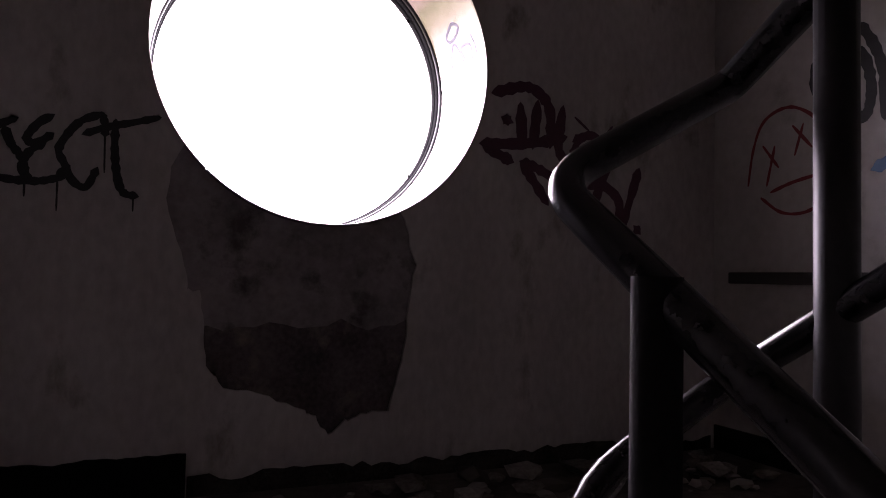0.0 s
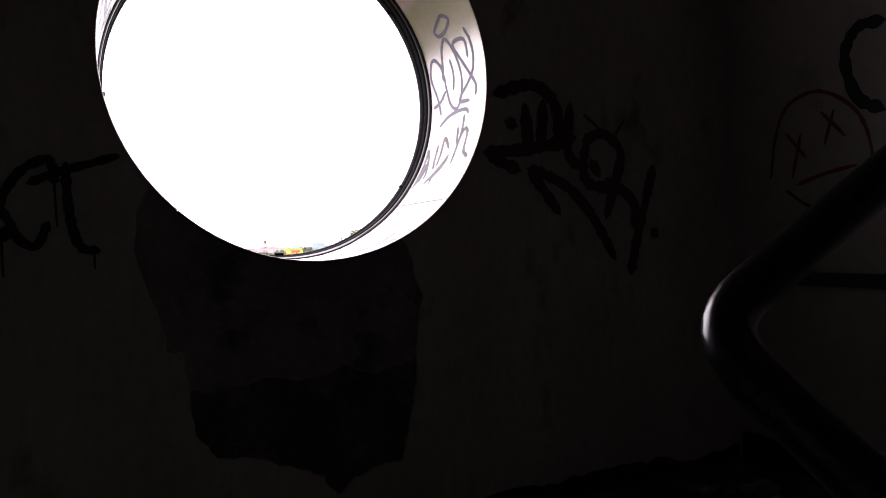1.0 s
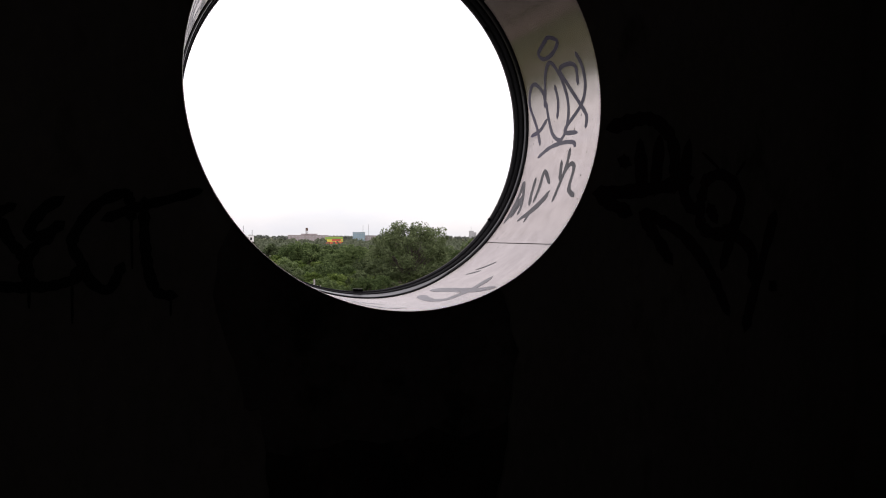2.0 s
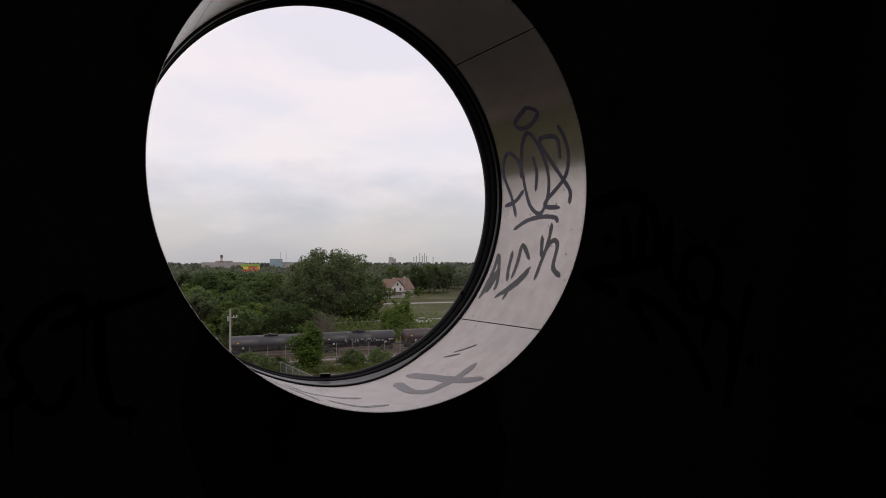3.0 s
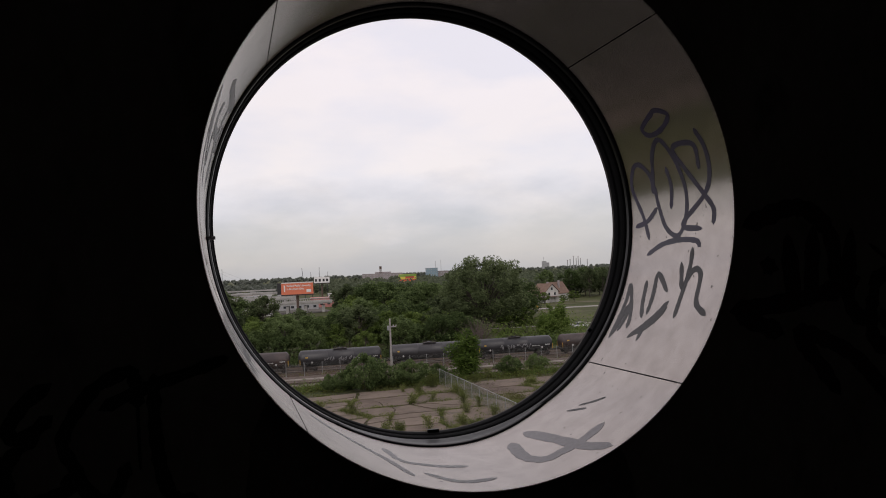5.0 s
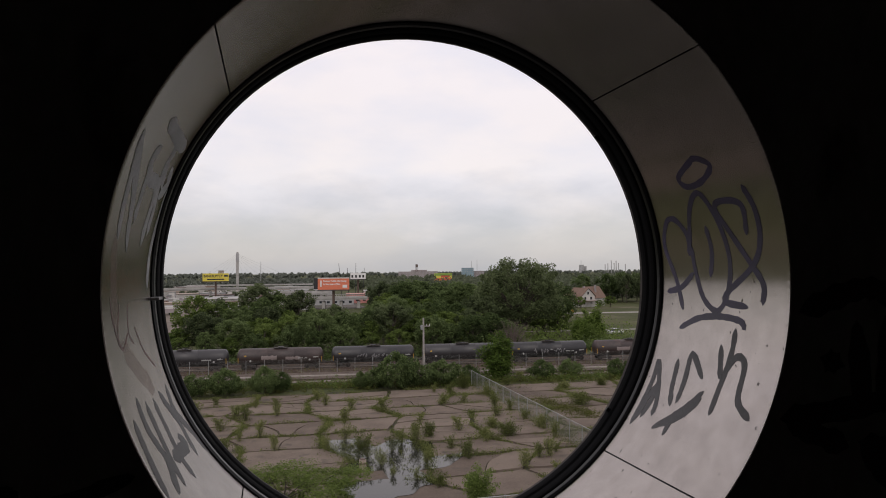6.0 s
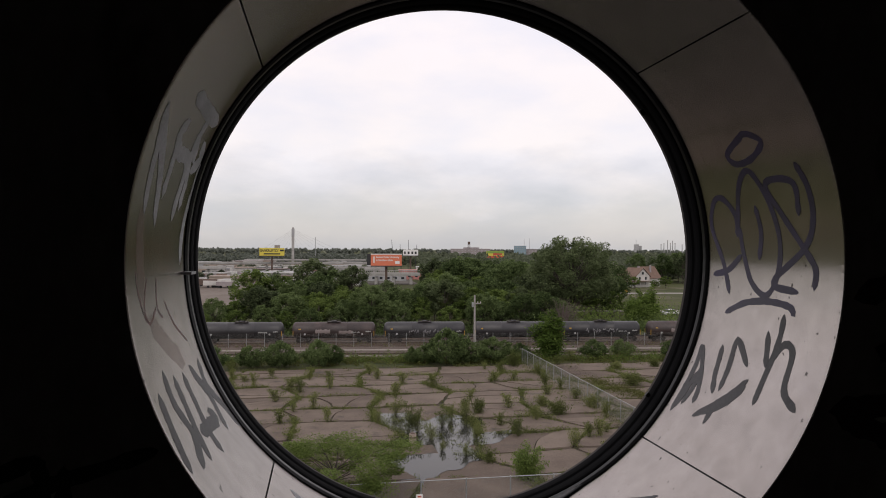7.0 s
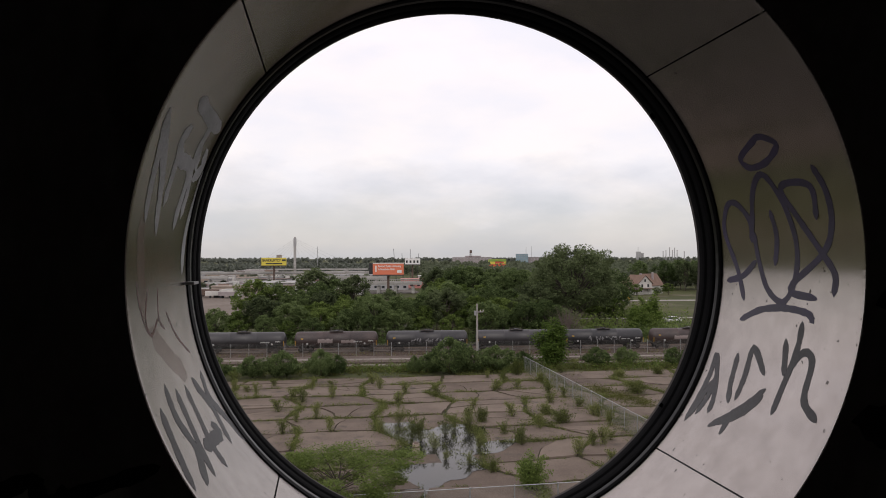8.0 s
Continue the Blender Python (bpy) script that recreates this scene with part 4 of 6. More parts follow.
strip("ballast_bed", 126.6, 6.5, -0.15, 0.12, M["ballast"], "dirty brown railway ballast under the train", "ballast")
strip("ballast_bed", 114.6, 5.0, -0.15, 0.10, M["ballast"], "dirty brown railway ballast", "ballast")
for y in (112.6, 117.0, 125.8):
    track = tagged(empty("railway_track", 20, y, GROUND + 0.10, TURN), "rusty steel rails on old wooden sleepers", "railway track", "railway tracks", kind="structure")
    for s in (-0.72, 0.72):
        bm = box(bmesh.new(), -160, 260, s - 0.07, s + 0.07, 0.10, 0.14)
        box(bm, -160, 260, s - 0.04, s + 0.04, 0.14, 0.24)
        part("rail", bm, M["rail"], track)
    bm = bmesh.new()
    for k in range(-60, 160):
        box(bm, k * 0.65 - 0.12, k * 0.65 + 0.12, -1.3, 1.3, -0.02, 0.10)
    tagged(part("sleepers", bm, M["sleeper"], track), kind="stuff")
kerb = strip("platform_edge", 115.0, 0.45, 0.1, 0.28, M["edge_stone"], "pale low concrete edge beside the track", "kerb")
strip("service_path", 110.2, 0.45, -0.1, 0.10, M["edge_stone"], "pale dusty path beside the track", "path")


def tank_car():
    """A black tank wagon on two bogies."""
    car = tagged(empty("tank_car"), "black railway tank wagon with soot stains and pale graffiti", "tank wagon", "freight train")
    n, half, r, zc = 40, 6.85, 1.45, 2.12
    bm = bmesh.new()
    prof = [(0.02, -half - 0.52), (0.6, -half - 0.46), (1.05, -half - 0.30), (1.38, -half - 0.05), (1.45, -half + 0.25), (r, -half + 0.5), (r, -2.35), (r + 0.02, -2.33), (r + 0.02, -2.27), (r, -2.25), (r, 2.25), (r + 0.02, 2.27), (r + 0.02, 2.33), (r, 2.35),
            (r, half - 0.5), (1.45, half - 0.25), (1.38, half + 0.05), (1.05, half + 0.30), (0.6, half + 0.46), (0.02, half + 0.52)]
    lathe(bm, prof, n)
    bmesh.ops.rotate(bm, verts=bm.verts, cent=(0, 0, 0), matrix=Matrix.Rotation(radians(-90), 3, "Z"))
    bmesh.ops.translate(bm, verts=bm.verts, vec=(0, 0, zc))
    bmesh.ops.recalc_face_normals(bm, faces=bm.faces)
    tank = part("tank", bm, M["tank"], car, smooth=True)
    part("manway", rod(bmesh.new(), (0, 0, zc + r - 0.1), (0, 0, zc + r + 0.22), 0.5, n=16), M["tank"], car)
    bm = box(bmesh.new(), -1.15, 1.15, -0.75, 0.75, zc + r + 0.02, zc + r + 0.07)
    for x in (-1.12, 1.12):
        for y in (-0.72, 0.72):
            rod(bm, (x, y, zc + r), (x, y, zc + r + 0.34), 0.03, n=6)
    for y in (-0.72, 0.72):
        rod(bm, (-1.12, y, zc + r + 0.33), (1.12, y, zc + r + 0.33), 0.025, n=6)
    part("platform", bm, M["bogie"], car)
    part("frame", box(box(box(bmesh.new(), -7.6, 7.6, -0.35, 0.35, 0.78, 1.12), -7.45, -5.9, -1.35, 1.35, 0.95, 1.12), 5.9, 7.45, -1.35, 1.35, 0.95, 1.12), M["bogie"], car)
    for side in (-1, 1):
        bm = bmesh.new()
        for x in (-0.25, 0.25):
            rod(bm, (x, side * 1.55, 0.9), (x, side * 1.0, zc + 1.2), 0.03, n=6)
        for k in range(7):
            z = 1.0 + 0.38 * k
            y = side * (1.55 - 0.55 * (z - 0.9) / (zc + 0.3))
            rod(bm, (-0.25, y, z), (0.25, y, z), 0.02, n=5)
        part("ladder", bm, M["bogie"], car)
        for end in (-1, 1):
            bm = bmesh.new()
            part("corner_post", rod(bmesh.new(), (end * 7.05, side * 1.47, 1.2), (end * 7.05, side * 1.47, 2.1), 0.05, n=6), M["tag_yellow"], car, "yellow corner post")
            rod(bm, (end * 6.25, side * 1.45, 1.0), (end * 6.25, side * 1.45, 2.2), 0.035, n=6)
            rod(bm, (end * 7.05, side * 1.45, 2.2), (end * 6.25, side * 1.45, 2.2), 0.035, n=6)
            part("grab_rail", bm, M["bogie"], car)
    for x in (-5.35, 5.35):
        bog = part("bogie", box(bmesh.new(), x - 0.22, x + 0.22, -1.15, 1.15, 0.45, 0.82, 0.04), M["bogie"], car)
        for side in (-1, 1):
            part("side_frame", box(bmesh.new(), x - 1.25, x + 1.25, side * 1.05 - 0.07, side * 1.05 + 0.07, 0.35, 0.75, 0.05), M["bogie"], bog)
        for dx in (-0.88, 0.88):
            for side in (-1, 1):
                part("wheel", rod(bmesh.new(), (x + dx, side * 0.66, 0.42), (x + dx, side * 0.80, 0.42), 0.42, n=20), M["bogie"], bog)
    for end in (-1, 1):
        part("coupler", box(bmesh.new(), end * 7.55, end * 8.05, -0.12, 0.12, 0.75, 1.0, 0.03), M["bogie"], car)
        part("brake_disc_sign", rod(bmesh.new(), (end * 5.0, -1.40, 1.55), (end * 5.0, -1.47, 1.55), 0.17, n=14), M["tag_white"], car, "white round plate")
    return car


def side_tag(car, x0, x1, z0, z1, material, label, seed):
    """A painted patch with a ragged outline that follows the tank's round side."""
    rg = random.Random(seed)
    bm = bmesh.new()
    cols = 14
    rows = []
    for k in range(cols + 1):
        x = x0 + (x1 - x0) * k / cols
        a, b = z0 + rg.uniform(0, 0.16), z1 - rg.uniform(0, 0.2)
        line = []
        for j in range(5):
            z = a + (b - a) * j / 4
            line.append(bm.verts.new((x, -math.sqrt(max(0.01, 1.475 ** 2 - (z - 2.12) ** 2)), z)))
        rows.append(line)
    for p, q in zip(rows, rows[1:]):
        for j in range(4):
            bm.faces.new((p[j], q[j], q[j + 1], p[j + 1]))
    part("painted_patch", bm, material, car, label)


def side_scrawl(car, x0, x1, material, label, seed):
    """Looping spray strokes that follow the tank's round side."""
    rg = random.Random(seed)
    x = x0
    while x < x1:
        w = rg.uniform(0.4, 0.75)
        if rg.random() > 0.15:
            pts = [(x + w * rg.uniform(0, 1), rg.uniform(1.62, 2.38)) for _ in range(rg.randint(4, 6))]
            bm = bmesh.new()
            stroke(bm, pts, rg.uniform(0.07, 0.13), lambda u, v, lift: (u, -math.sqrt(max(0.01, 1.472 ** 2 - (v - 2.12) ** 2)), v), rg, 0.25)
            part("paint_stroke", bm, material, car, label)
        x += w * 1.05


CAR_PITCH, CAR_FIRST = 16.05, 1.6 - 16.05 * 2
model = tank_car()
for k in range(10):
    x = CAR_FIRST + k * CAR_PITCH
    car = model if k == 0 else copy_thing(model, Matrix.Identity(4))
    car.matrix_basis = pose(x, along(x, LEAN, 125.8), GROUND + 0.14, 0, 0, TURN)
    if k in (2, 6):
        for piece in car.children:
            if piece.name.startswith("tank"):
                piece.data = piece.data.copy()
                piece.data.materials[0] = M["tank_rust"]
        side_tag(car, -3.2, -0.6, 1.62, 2.45, M["tag_pale"], "pale pinkish sprayed patch", k)
        side_tag(car, 0.9, 3.4, 1.55, 2.25, M["tag_pale"], "pale pinkish sprayed patch", k + 9)
    elif k in (3, 5, 7):
        side_scrawl(car, -3.1, 2.9, M["tag_grey"], "loopy grey sprayed tag", k)
    else:
        side_tag(car, 3.0, 4.6, 1.7, 2.05, M["tag_white"], "pale stencilled lettering worn to a bar", k)
    side_tag(car, 5.6, 6.5, 1.85, 2.15, M["tag_white"], "white stencilled number bar", k + 40)
    side_tag(car, -6.1, -5.7, 2.3, 2.6, M["tag_yellow"], "small yellow placard", k + 60)


# ---- fences ----
def fence(x0, y0, x1, y1, height, pitch, label, rails=True, mesh=None):
    length = math.hypot(x1 - x0, y1 - y0)
    f = tagged(empty("chain_link_fence", x0, y0, GROUND - 0.05, math.degrees(math.atan2(y1 - y0, x1 - x0))), label, "fence")
    k = 0
    while k * pitch <= length + 0.01:
        part("post", rod(bmesh.new(), (k * pitch, 0, -0.05), (k * pitch, 0, height + 0.06), 0.045, n=8), M["galv"], f)
        k += 1
    if rails:
        part("top_rail", rod(bmesh.new(), (0, 0, height), (length, 0, height), 0.03, n=8), M["galv"], f)
    bm = bmesh.new()
    bmesh.ops.create_grid(bm, x_segments=1, y_segments=1, size=0.5, matrix=Matrix.Translation((length / 2, 0.04, height / 2)) @ Matrix.Rotation(radians(90), 4, "X") @ Matrix.Diagonal((length, height, 1, 1)))
    part("wire_mesh", bm, mesh or M["link"], f, "woven galvanised wire")
    return f


fence(-40, along(-40, LEAN, 120.4), 95, along(95, LEAN, 120.4), 2.3, 3.0, "tall chain-link fence beside the railway", rails=False)
fence(28.4, 50, 28.7, 101, 2.2, 3.0, "galvanised chain-link fence dividing the old car park", mesh=M["link_dense"])
fence(-12, 44.6, 28.4, 45.0, 1.9, 3.0, "low galvanised chain-link fence at the lot's edge")

# utility pole
pole = tagged(empty("utility_pole", 23.0, 108.0, GROUND - 0.1), "weathered grey wooden utility pole with a short crossarm", "utility pole")
part("mast", rod(bmesh.new(), (0, 0, 0), (0, 0, 9.7), 0.19, 0.13, 12), M["pole_wood"], pole)
part("crossarm", box(bmesh.new(), -0.15, 1.0, -0.06, 0.06, 8.35, 8.5, 0.01), M["pole_wood"], pole)
for x in (0.5, 0.95):
    part("insulator", rod(bmesh.new(), (x, 0, 8.5), (x, 0, 8.75), 0.06, n=8), M["white_wall"], pole)
part("transformer", rod(bmesh.new(), (-0.28, 0, 7.9), (-0.28, 0, 8.6), 0.2, n=12), M["galv"], pole)

# hydrant-like post in the puddle
drum = tagged(empty("traffic_barrel", 7.4, 60.4, GROUND), "weathered tan barrel standing in the puddle", "barrel")
part("body", rod(bmesh.new(), (0, 0, 0), (0, 0, 0.85), 0.34, 0.30, 16), M["tan_wall"], drum)
part("band", rod(bmesh.new(), (0, 0, 0.5), (0, 0, 0.62), 0.335, 0.328, 16), M["rust_steel"], drum)
part("lid", rod(bmesh.new(), (0, 0, 0.85), (0, 0, 0.95), 0.24, 0.18, 16), M["rust_steel"], drum)

# ---- trees ----
oak = tree("broadleaf_tree", "dense dark green broadleaf tree in the railway belt", 12.0, 5.0, 31, M["leaf"], 84, 110, 0.23, tuft=0.21)
elm = tree("broadleaf_tree", "tall rounded green tree in the railway belt", 13.0, 4.6, 32, M["leaf_dark"], 88, 105, 0.23, tuft=0.21)
ash = tree("broadleaf_tree", "loose light green tree in the railway belt", 10.5, 4.2, 33, M["leaf_mid"], 72, 110, 0.21, tuft=0.20)
rng = random.Random(77)
spots = {0: [], 1: [], 2: []}
rows = ((140.5, -26, 50, 0.60), (147, -24, 44, 0.74), (155, -20, 66, 0.78), (164, -16, 70, 0.82), (176, -4, 76, 0.88), (186, -19, 10, 1.10), (190, 29, 82, 1.0), (206, 31, 88, 1.02), (222, 34, 94, 1.05))
for y, x0, x1, s in rows:
    x = x0 + rng.uniform(0, 3)
    while x < x1:
        kind = rng.choice((0, 1, 2, 0, 2))
        near = abs(x - 60) < 9 and 148 < y < 172
        if not near :
            v = s * rng.uniform(0.78, 1.12) * (0.92 if x < 8 else 1.0) * (0.72 if y > 150 and 0.04 < x / y < 0.125 else 1.0)
            spots[kind].append((x, y + rng.uniform(-3, 3), v * rng.uniform(0.95, 1.15), rng.uniform(0, 360), v))
        x += rng.uniform(4.2, 6.6)
for kind, model in enumerate((oak, elm, ash)):
    put_copies(model, spots[kind] + ([(166, 331, 1.15, 40, 1.2), (177, 336, 1.2, 10, 1.25), (188, 341, 1.2, 99, 1.2), (156, 338, 1.1, 70, 1.2), (128, 322, 1.0, 0, 1.0)] if kind == 0 else [(172, 322, 1.0, 5, 1.1), (183, 328, 1.0, 50, 1.1), (122, 312, 0.9, 80, 0.95)] if kind == 1 else [(66, 171, 0.8, 0, 0.8), (70.5, 177, 0.75, 90, 0.72), (75, 184, 0.8, 30, 0.75), (131, 287, 0.62, 10, 0.5), (139, 284, 0.5, 120, 0.36), (147, 290, 0.6, 60, 0.5), (68, 148, 0.6, 200, 0.55)]))

great = tree("great_tree", "very large dark spreading broadleaf tree behind the train", 19.6, 10.0, 41, M["leaf_dark"], 260, 150, 0.24, foot=3.6, tuft=0.16, trunk=0.5, dome=2.5, spread=(0.86, 1.08))
put_copies(great, [(57.9, 160.5, 0.94, 20, 0.985)])
young = weed("young_tree", "bright green young tree beside the tracks", 8.0, 2.7, 26, 330, 0.17, 43, M["leaf_young"], "tree", 0.5, 0.6, 0.06)
put_copies(young, [(34.8, 106.5, 1.25, 0, 0.98), (73.2, 152.5, 1.3, 40, 1.15), (66.5, 146.0, 1.0, 200, 0.9)])
shrub = tree("shrub", "rounded dark green shrub on waste ground", 3.4, 2.5, 45, M["leaf"], 80, 105, 0.12, foot=0.05, tuft=0.22, trunk=0.07, category="shrub", droop=0.8, dome=1.6, spread=(0.45, 1.35))
put_copies(shrub, [(17.6, 102.0, 1.25, 0, 1.45), (21.0, 103.0, 0.9, 60, 1.0), (25.0, 103.4, 0.95, 130, 1.05), (14.5, 104.0, 0.8, 10, 0.7), (-6.5, 102.5, 1.0, 200, 1.05), (-1.0, 103.0, 0.85, 20, 1.05), (-10.5, 103.0, 0.8, 90, 0.85), (1.2, 103.6, 0.6, 300, 0.8), (12.6, 103.4, 0.4, 30, 0.7),
                   (41.5, 105.0, 0.8, 33, 0.8), (46.5, 106.0, 0.7, 66, 0.75), (53.5, 103.0, 0.7, 99, 0.8), (29.5, 105.0, 0.7, 17, 0.7), (-16.0, 101.0, 1.0, 250, 1.0)])
bright = weed("shrub", "bright yellow-green shrub growing through broken asphalt", 1.9, 1.5, 22, 120, 0.075, 46, M["leaf_grass"], "shrub")
put_copies(bright, [(37.5, 82.2, 1.35, 0, 1.2), (40.5, 94.0, 0.9, 50, 0.8), (46.8, 95.2, 0.9, 70, 0.9), (23.4, 69.0, 1.1, 10, 1.0), (22.9, 72.6, 0.8, 310, 0.9), (28.5, 92.0, 0.8, 20, 1.0), (26.6, 98.0, 1.0, 150, 1.5)])
bush = weed("shrub", "leafy green shrub by the lot's edge fence", 3.3, 1.45, 30, 190, 0.085, 49, M["leaf_mid"], "shrub", 0.9)
put_copies(bush, [(14.5, 49.4, 1.0, 0, 1.0), (27.2, 57.2, 0.6, 50, 0.6)])
sapling = weed("sapling", "thin upright weed sapling on broken asphalt", 1.9, 0.85, 10, 95, 0.06, 47, M["leaf_grass"], "sapling", 1.0, 0.4)
rng = random.Random(9)
where = [(27.8, 71.5), (28.0, 70.6), (27.6, 66.5), (26.4, 57.0), (27.0, 56.2), (26.7, 57.6), (27.9, 76.0), (27.8, 81.0), (27.9, 88.0), (25.3, 78.5), (26.8, 84.0), (23.6, 93.5), (-11.8, 93.0), (-8.6, 88.0), (-3.0, 84.0), (-5.5, 79.0),
         (20.5, 67.0), (17.5, 63.8), (21.0, 57.5), (24.3, 60.0), (-12.5, 98.0), (-7.0, 95.0), (0.5, 93.0), (6.5, 90.5), (-2.0, 91.5), (16.0, 77.5), (27.6, 58.0), (33.5, 99.0), (37.0, 103.0), (50.0, 99.0), (22.0, 96.5),
         (-4.1, 85.6), (-3.3, 73.8), (-1.3, 75.0), (-4.4, 68.8), (0.1, 69.1), (21.3, 87.7), (23.9, 88.0), (19.1, 72.5), (15.3, 70.5), (23.3, 59.9), (25.6, 61.5)]
put_copies(sapling, [(x, y, rng.uniform(0.8, 1.5), rng.uniform(0, 360), rng.uniform(0.75, 1.45)) for x, y in where + [q for q in ((rng.uniform(-16, 27), rng.uniform(50, 98)) for _ in range(14)) if ((q[0] - 9.2) / 8.5) ** 2 + ((q[1] - 62.4) / 11.5) ** 2 > 1]])
reed = weed("weed_clump", "leafy olive-green weed clump standing in the puddle", 2.4, 1.1, 16, 105, 0.06, 48, M["leaf_grass"], "weed", 1.0, 0.4)
put_copies(reed, [(5.0, 67.6, 0.6, 0, 0.9), (7.4, 64.0, 1.3, 200, 1.45), (8.4, 64.4, 1.0, 20, 1.2), (9.2, 61.6, 0.7, 310, 0.8), (10.9, 66.0, 0.9, 150, 1.1), (12.3, 68.6, 0.7, 60, 0.9),
                  (13.6, 67.2, 0.9, 10, 1.1), (13.2, 61.2, 0.7, 99, 0.8), (12.6, 54.0, 0.7, 222, 0.75), (11.4, 56.5, 0.5, 33, 0.6), (16.6, 65.5, 0.8, 44, 0.8), (17.2, 61.5, 0.8, 5, 0.9), (15.6, 70.6, 0.9, 270, 0.9), (7.0, 71.6, 0.9, 170, 1.0), (9.6, 58.0, 0.4, 120, 0.5)])
locust = tree("locust_tree", "feathery light green spreading tree by the lot's edge", 4.3, 4.6, 51, M["leaf_locust"], 120, 330, 0.08, foot=1.0, tuft=0.2, trunk=0.11, droop=0.35, narrow=0.38, flatten=0.5)
put_copies(locust, [(0.5, 47.6, 1.1, 0, 0.95), (-4.0, 43.5, 0.8, 120, 0.75)])

# bare shrub in front of the great tree
dead = tagged(empty("dead_shrub", 48.5, 138.6, GROUND - 0.1), "bare grey-brown dead shrub with many thin twigs", "shrub")
rr = random.Random(3)
bm = bmesh.new()
for k in range(60):
    a, t = rr.uniform(0, math.tau), rr.uniform(0.05, 0.85)
    ln = rr.uniform(3.2, 7.2)
    mid = Vector((math.cos(a) * math.sin(t) * ln * 0.5, math.sin(a) * math.sin(t) * ln * 0.5, math.cos(t) * ln * 0.5))
    end = mid * 2 + Vector((rr.uniform(-0.6, 0.6), rr.uniform(-0.6, 0.6), rr.uniform(-0.2, 0.5)))
    rod(bm, (0, 0, 0), mid, 0.05, 0.035, 5)
    rod(bm, mid, end, 0.035, 0.012, 5)
    for j in range(4):
        rod(bm, mid.lerp(end, 0.1 + 0.2 * j), end + Vector((rr.uniform(-1.3, 1.3), rr.uniform(-1.3, 1.3), rr.uniform(-1.0, 0.5))), 0.022, 0.010, 4)
part("twigs", bm, M["dead_wood"], dead)


# ---- undergrowth and far woods ----
def scatter(name, label, category, spots, per, size, spread, lift, material, seed, droop=0.9, narrow=0.35):
    """Low growth that nobody could count, as one object."""
    rg = np.random.default_rng(seed)
    base_pts = np.repeat(np.array(spots, float), per, axis=0)
    s = base_pts[:, 3:4]
    pts = base_pts[:, :3] + rg.normal(0, 1, (len(base_pts), 3)) * spread * s
    pts[:, 2] = base_pts[:, 2] + np.abs(rg.normal(0, 1, len(base_pts))) * lift * s[:, 0]
    return tagged(quads_mesh(name, leaves(pts, size, rg, droop, narrow), material), label, category, kind="stuff")


rng = random.Random(15)
under = [(x, y, GROUND - 0.05, rng.uniform(0.6, 1.3)) for x, y in ((rng.uniform(-36, 76), rng.uniform(136.5, 142)) for _ in range(420))]
scatter("undergrowth", "tangled green undergrowth at the foot of the trees", "undergrowth", under, 34, 0.24, 0.9, 1.2, M["leaf"], 5, 0.7, 0.55)
under = [(x, y, GROUND - 0.05, rng.uniform(1.3, 2.3)) for x, y in ((rng.uniform(36, 80), rng.uniform(141, 158)) for _ in range(240))]
scatter("undergrowth", "light green bushes and tall weeds beside the great tree", "undergrowth", under, 34, 0.24, 0.9, 1.2, M["leaf_mid"], 9, 0.7, 0.55)
verge = [(x, along(x, LEAN, 104.5) + rng.gauss(0, 2.2), GROUND - 0.08, rng.uniform(0.4, 1.2)) for x in (rng.uniform(-30, 75) for _ in range(800))]
scatter("verge_weeds", "tall yellow-green weeds between car park and railway", "weeds", verge, 22, 0.16, 0.55, 0.45, M["leaf_weed"], 6)
verge = [(x, along(x, LEAN, 105.0) + rng.gauss(0, 1.6), GROUND - 0.08, rng.uniform(0.5, 1.4)) for x in (rng.uniform(-30, 75) for _ in range(520))]
scatter("verge_weeds", "leafy green weeds between car park and railway", "weeds", verge, 26, 0.15, 0.6, 0.55, M["leaf_mid"], 16, 0.7, 0.5)
verge = [(x, along(x, LEAN, 121.5) + rng.gauss(0, 0.8), GROUND - 0.08, rng.uniform(0.3, 0.9)) for x in (rng.uniform(-35, 80) for _ in range(260))]
scatter("trackside_weeds", "sparse weeds along the railway fence", "weeds", verge, 14, 0.14, 0.5, 0.4, M["leaf_weed"], 7)


def woods(name, label, count, area, height, leaf, per, seed, material="leaf_far_haze"):
    rg = np.random.default_rng(seed)
    out = []
    for _ in range(count):
        y = rg.uniform(*area[1])
        x = rg.uniform(area[0][0], area[0][1]) * y
        h = height * rg.uniform(0.65, 1.2)
        r = h * rg.uniform(0.35, 0.55)
        q = rg.normal(0, 1, (per, 3))
        q /= np.linalg.norm(q, axis=1)[:, None]
        q *= (rg.uniform(0.45, 1, per))[:, None]
        out.append(np.array((x, y, GROUND + h * 0.55)) + q * np.array((r, r, h * 0.46)))
    pts = np.concatenate(out)
    return tagged(quads_mesh(name, leaves(pts, leaf, rg, 0.6, 0.7), M[material]), label, "woods", kind="stuff")


# haze comes from the leaf colour here, palest towards the horizon
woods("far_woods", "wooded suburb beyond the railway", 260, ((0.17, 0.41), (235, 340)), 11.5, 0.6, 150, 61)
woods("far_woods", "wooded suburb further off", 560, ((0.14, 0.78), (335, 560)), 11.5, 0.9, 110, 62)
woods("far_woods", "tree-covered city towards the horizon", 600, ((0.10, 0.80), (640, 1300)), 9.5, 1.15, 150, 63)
woods("far_woods", "thin woods beyond the industrial yards", 620, ((-0.35, 0.12), (700, 1300)), 7.0, 1.1, 120, 66, "leaf_horizon_haze")
woods("far_woods", "distant treeline on the horizon", 900, ((-0.40, 0.85), (1500, 3200)), 12.0, 2.6, 80, 64, "leaf_horizon_haze")
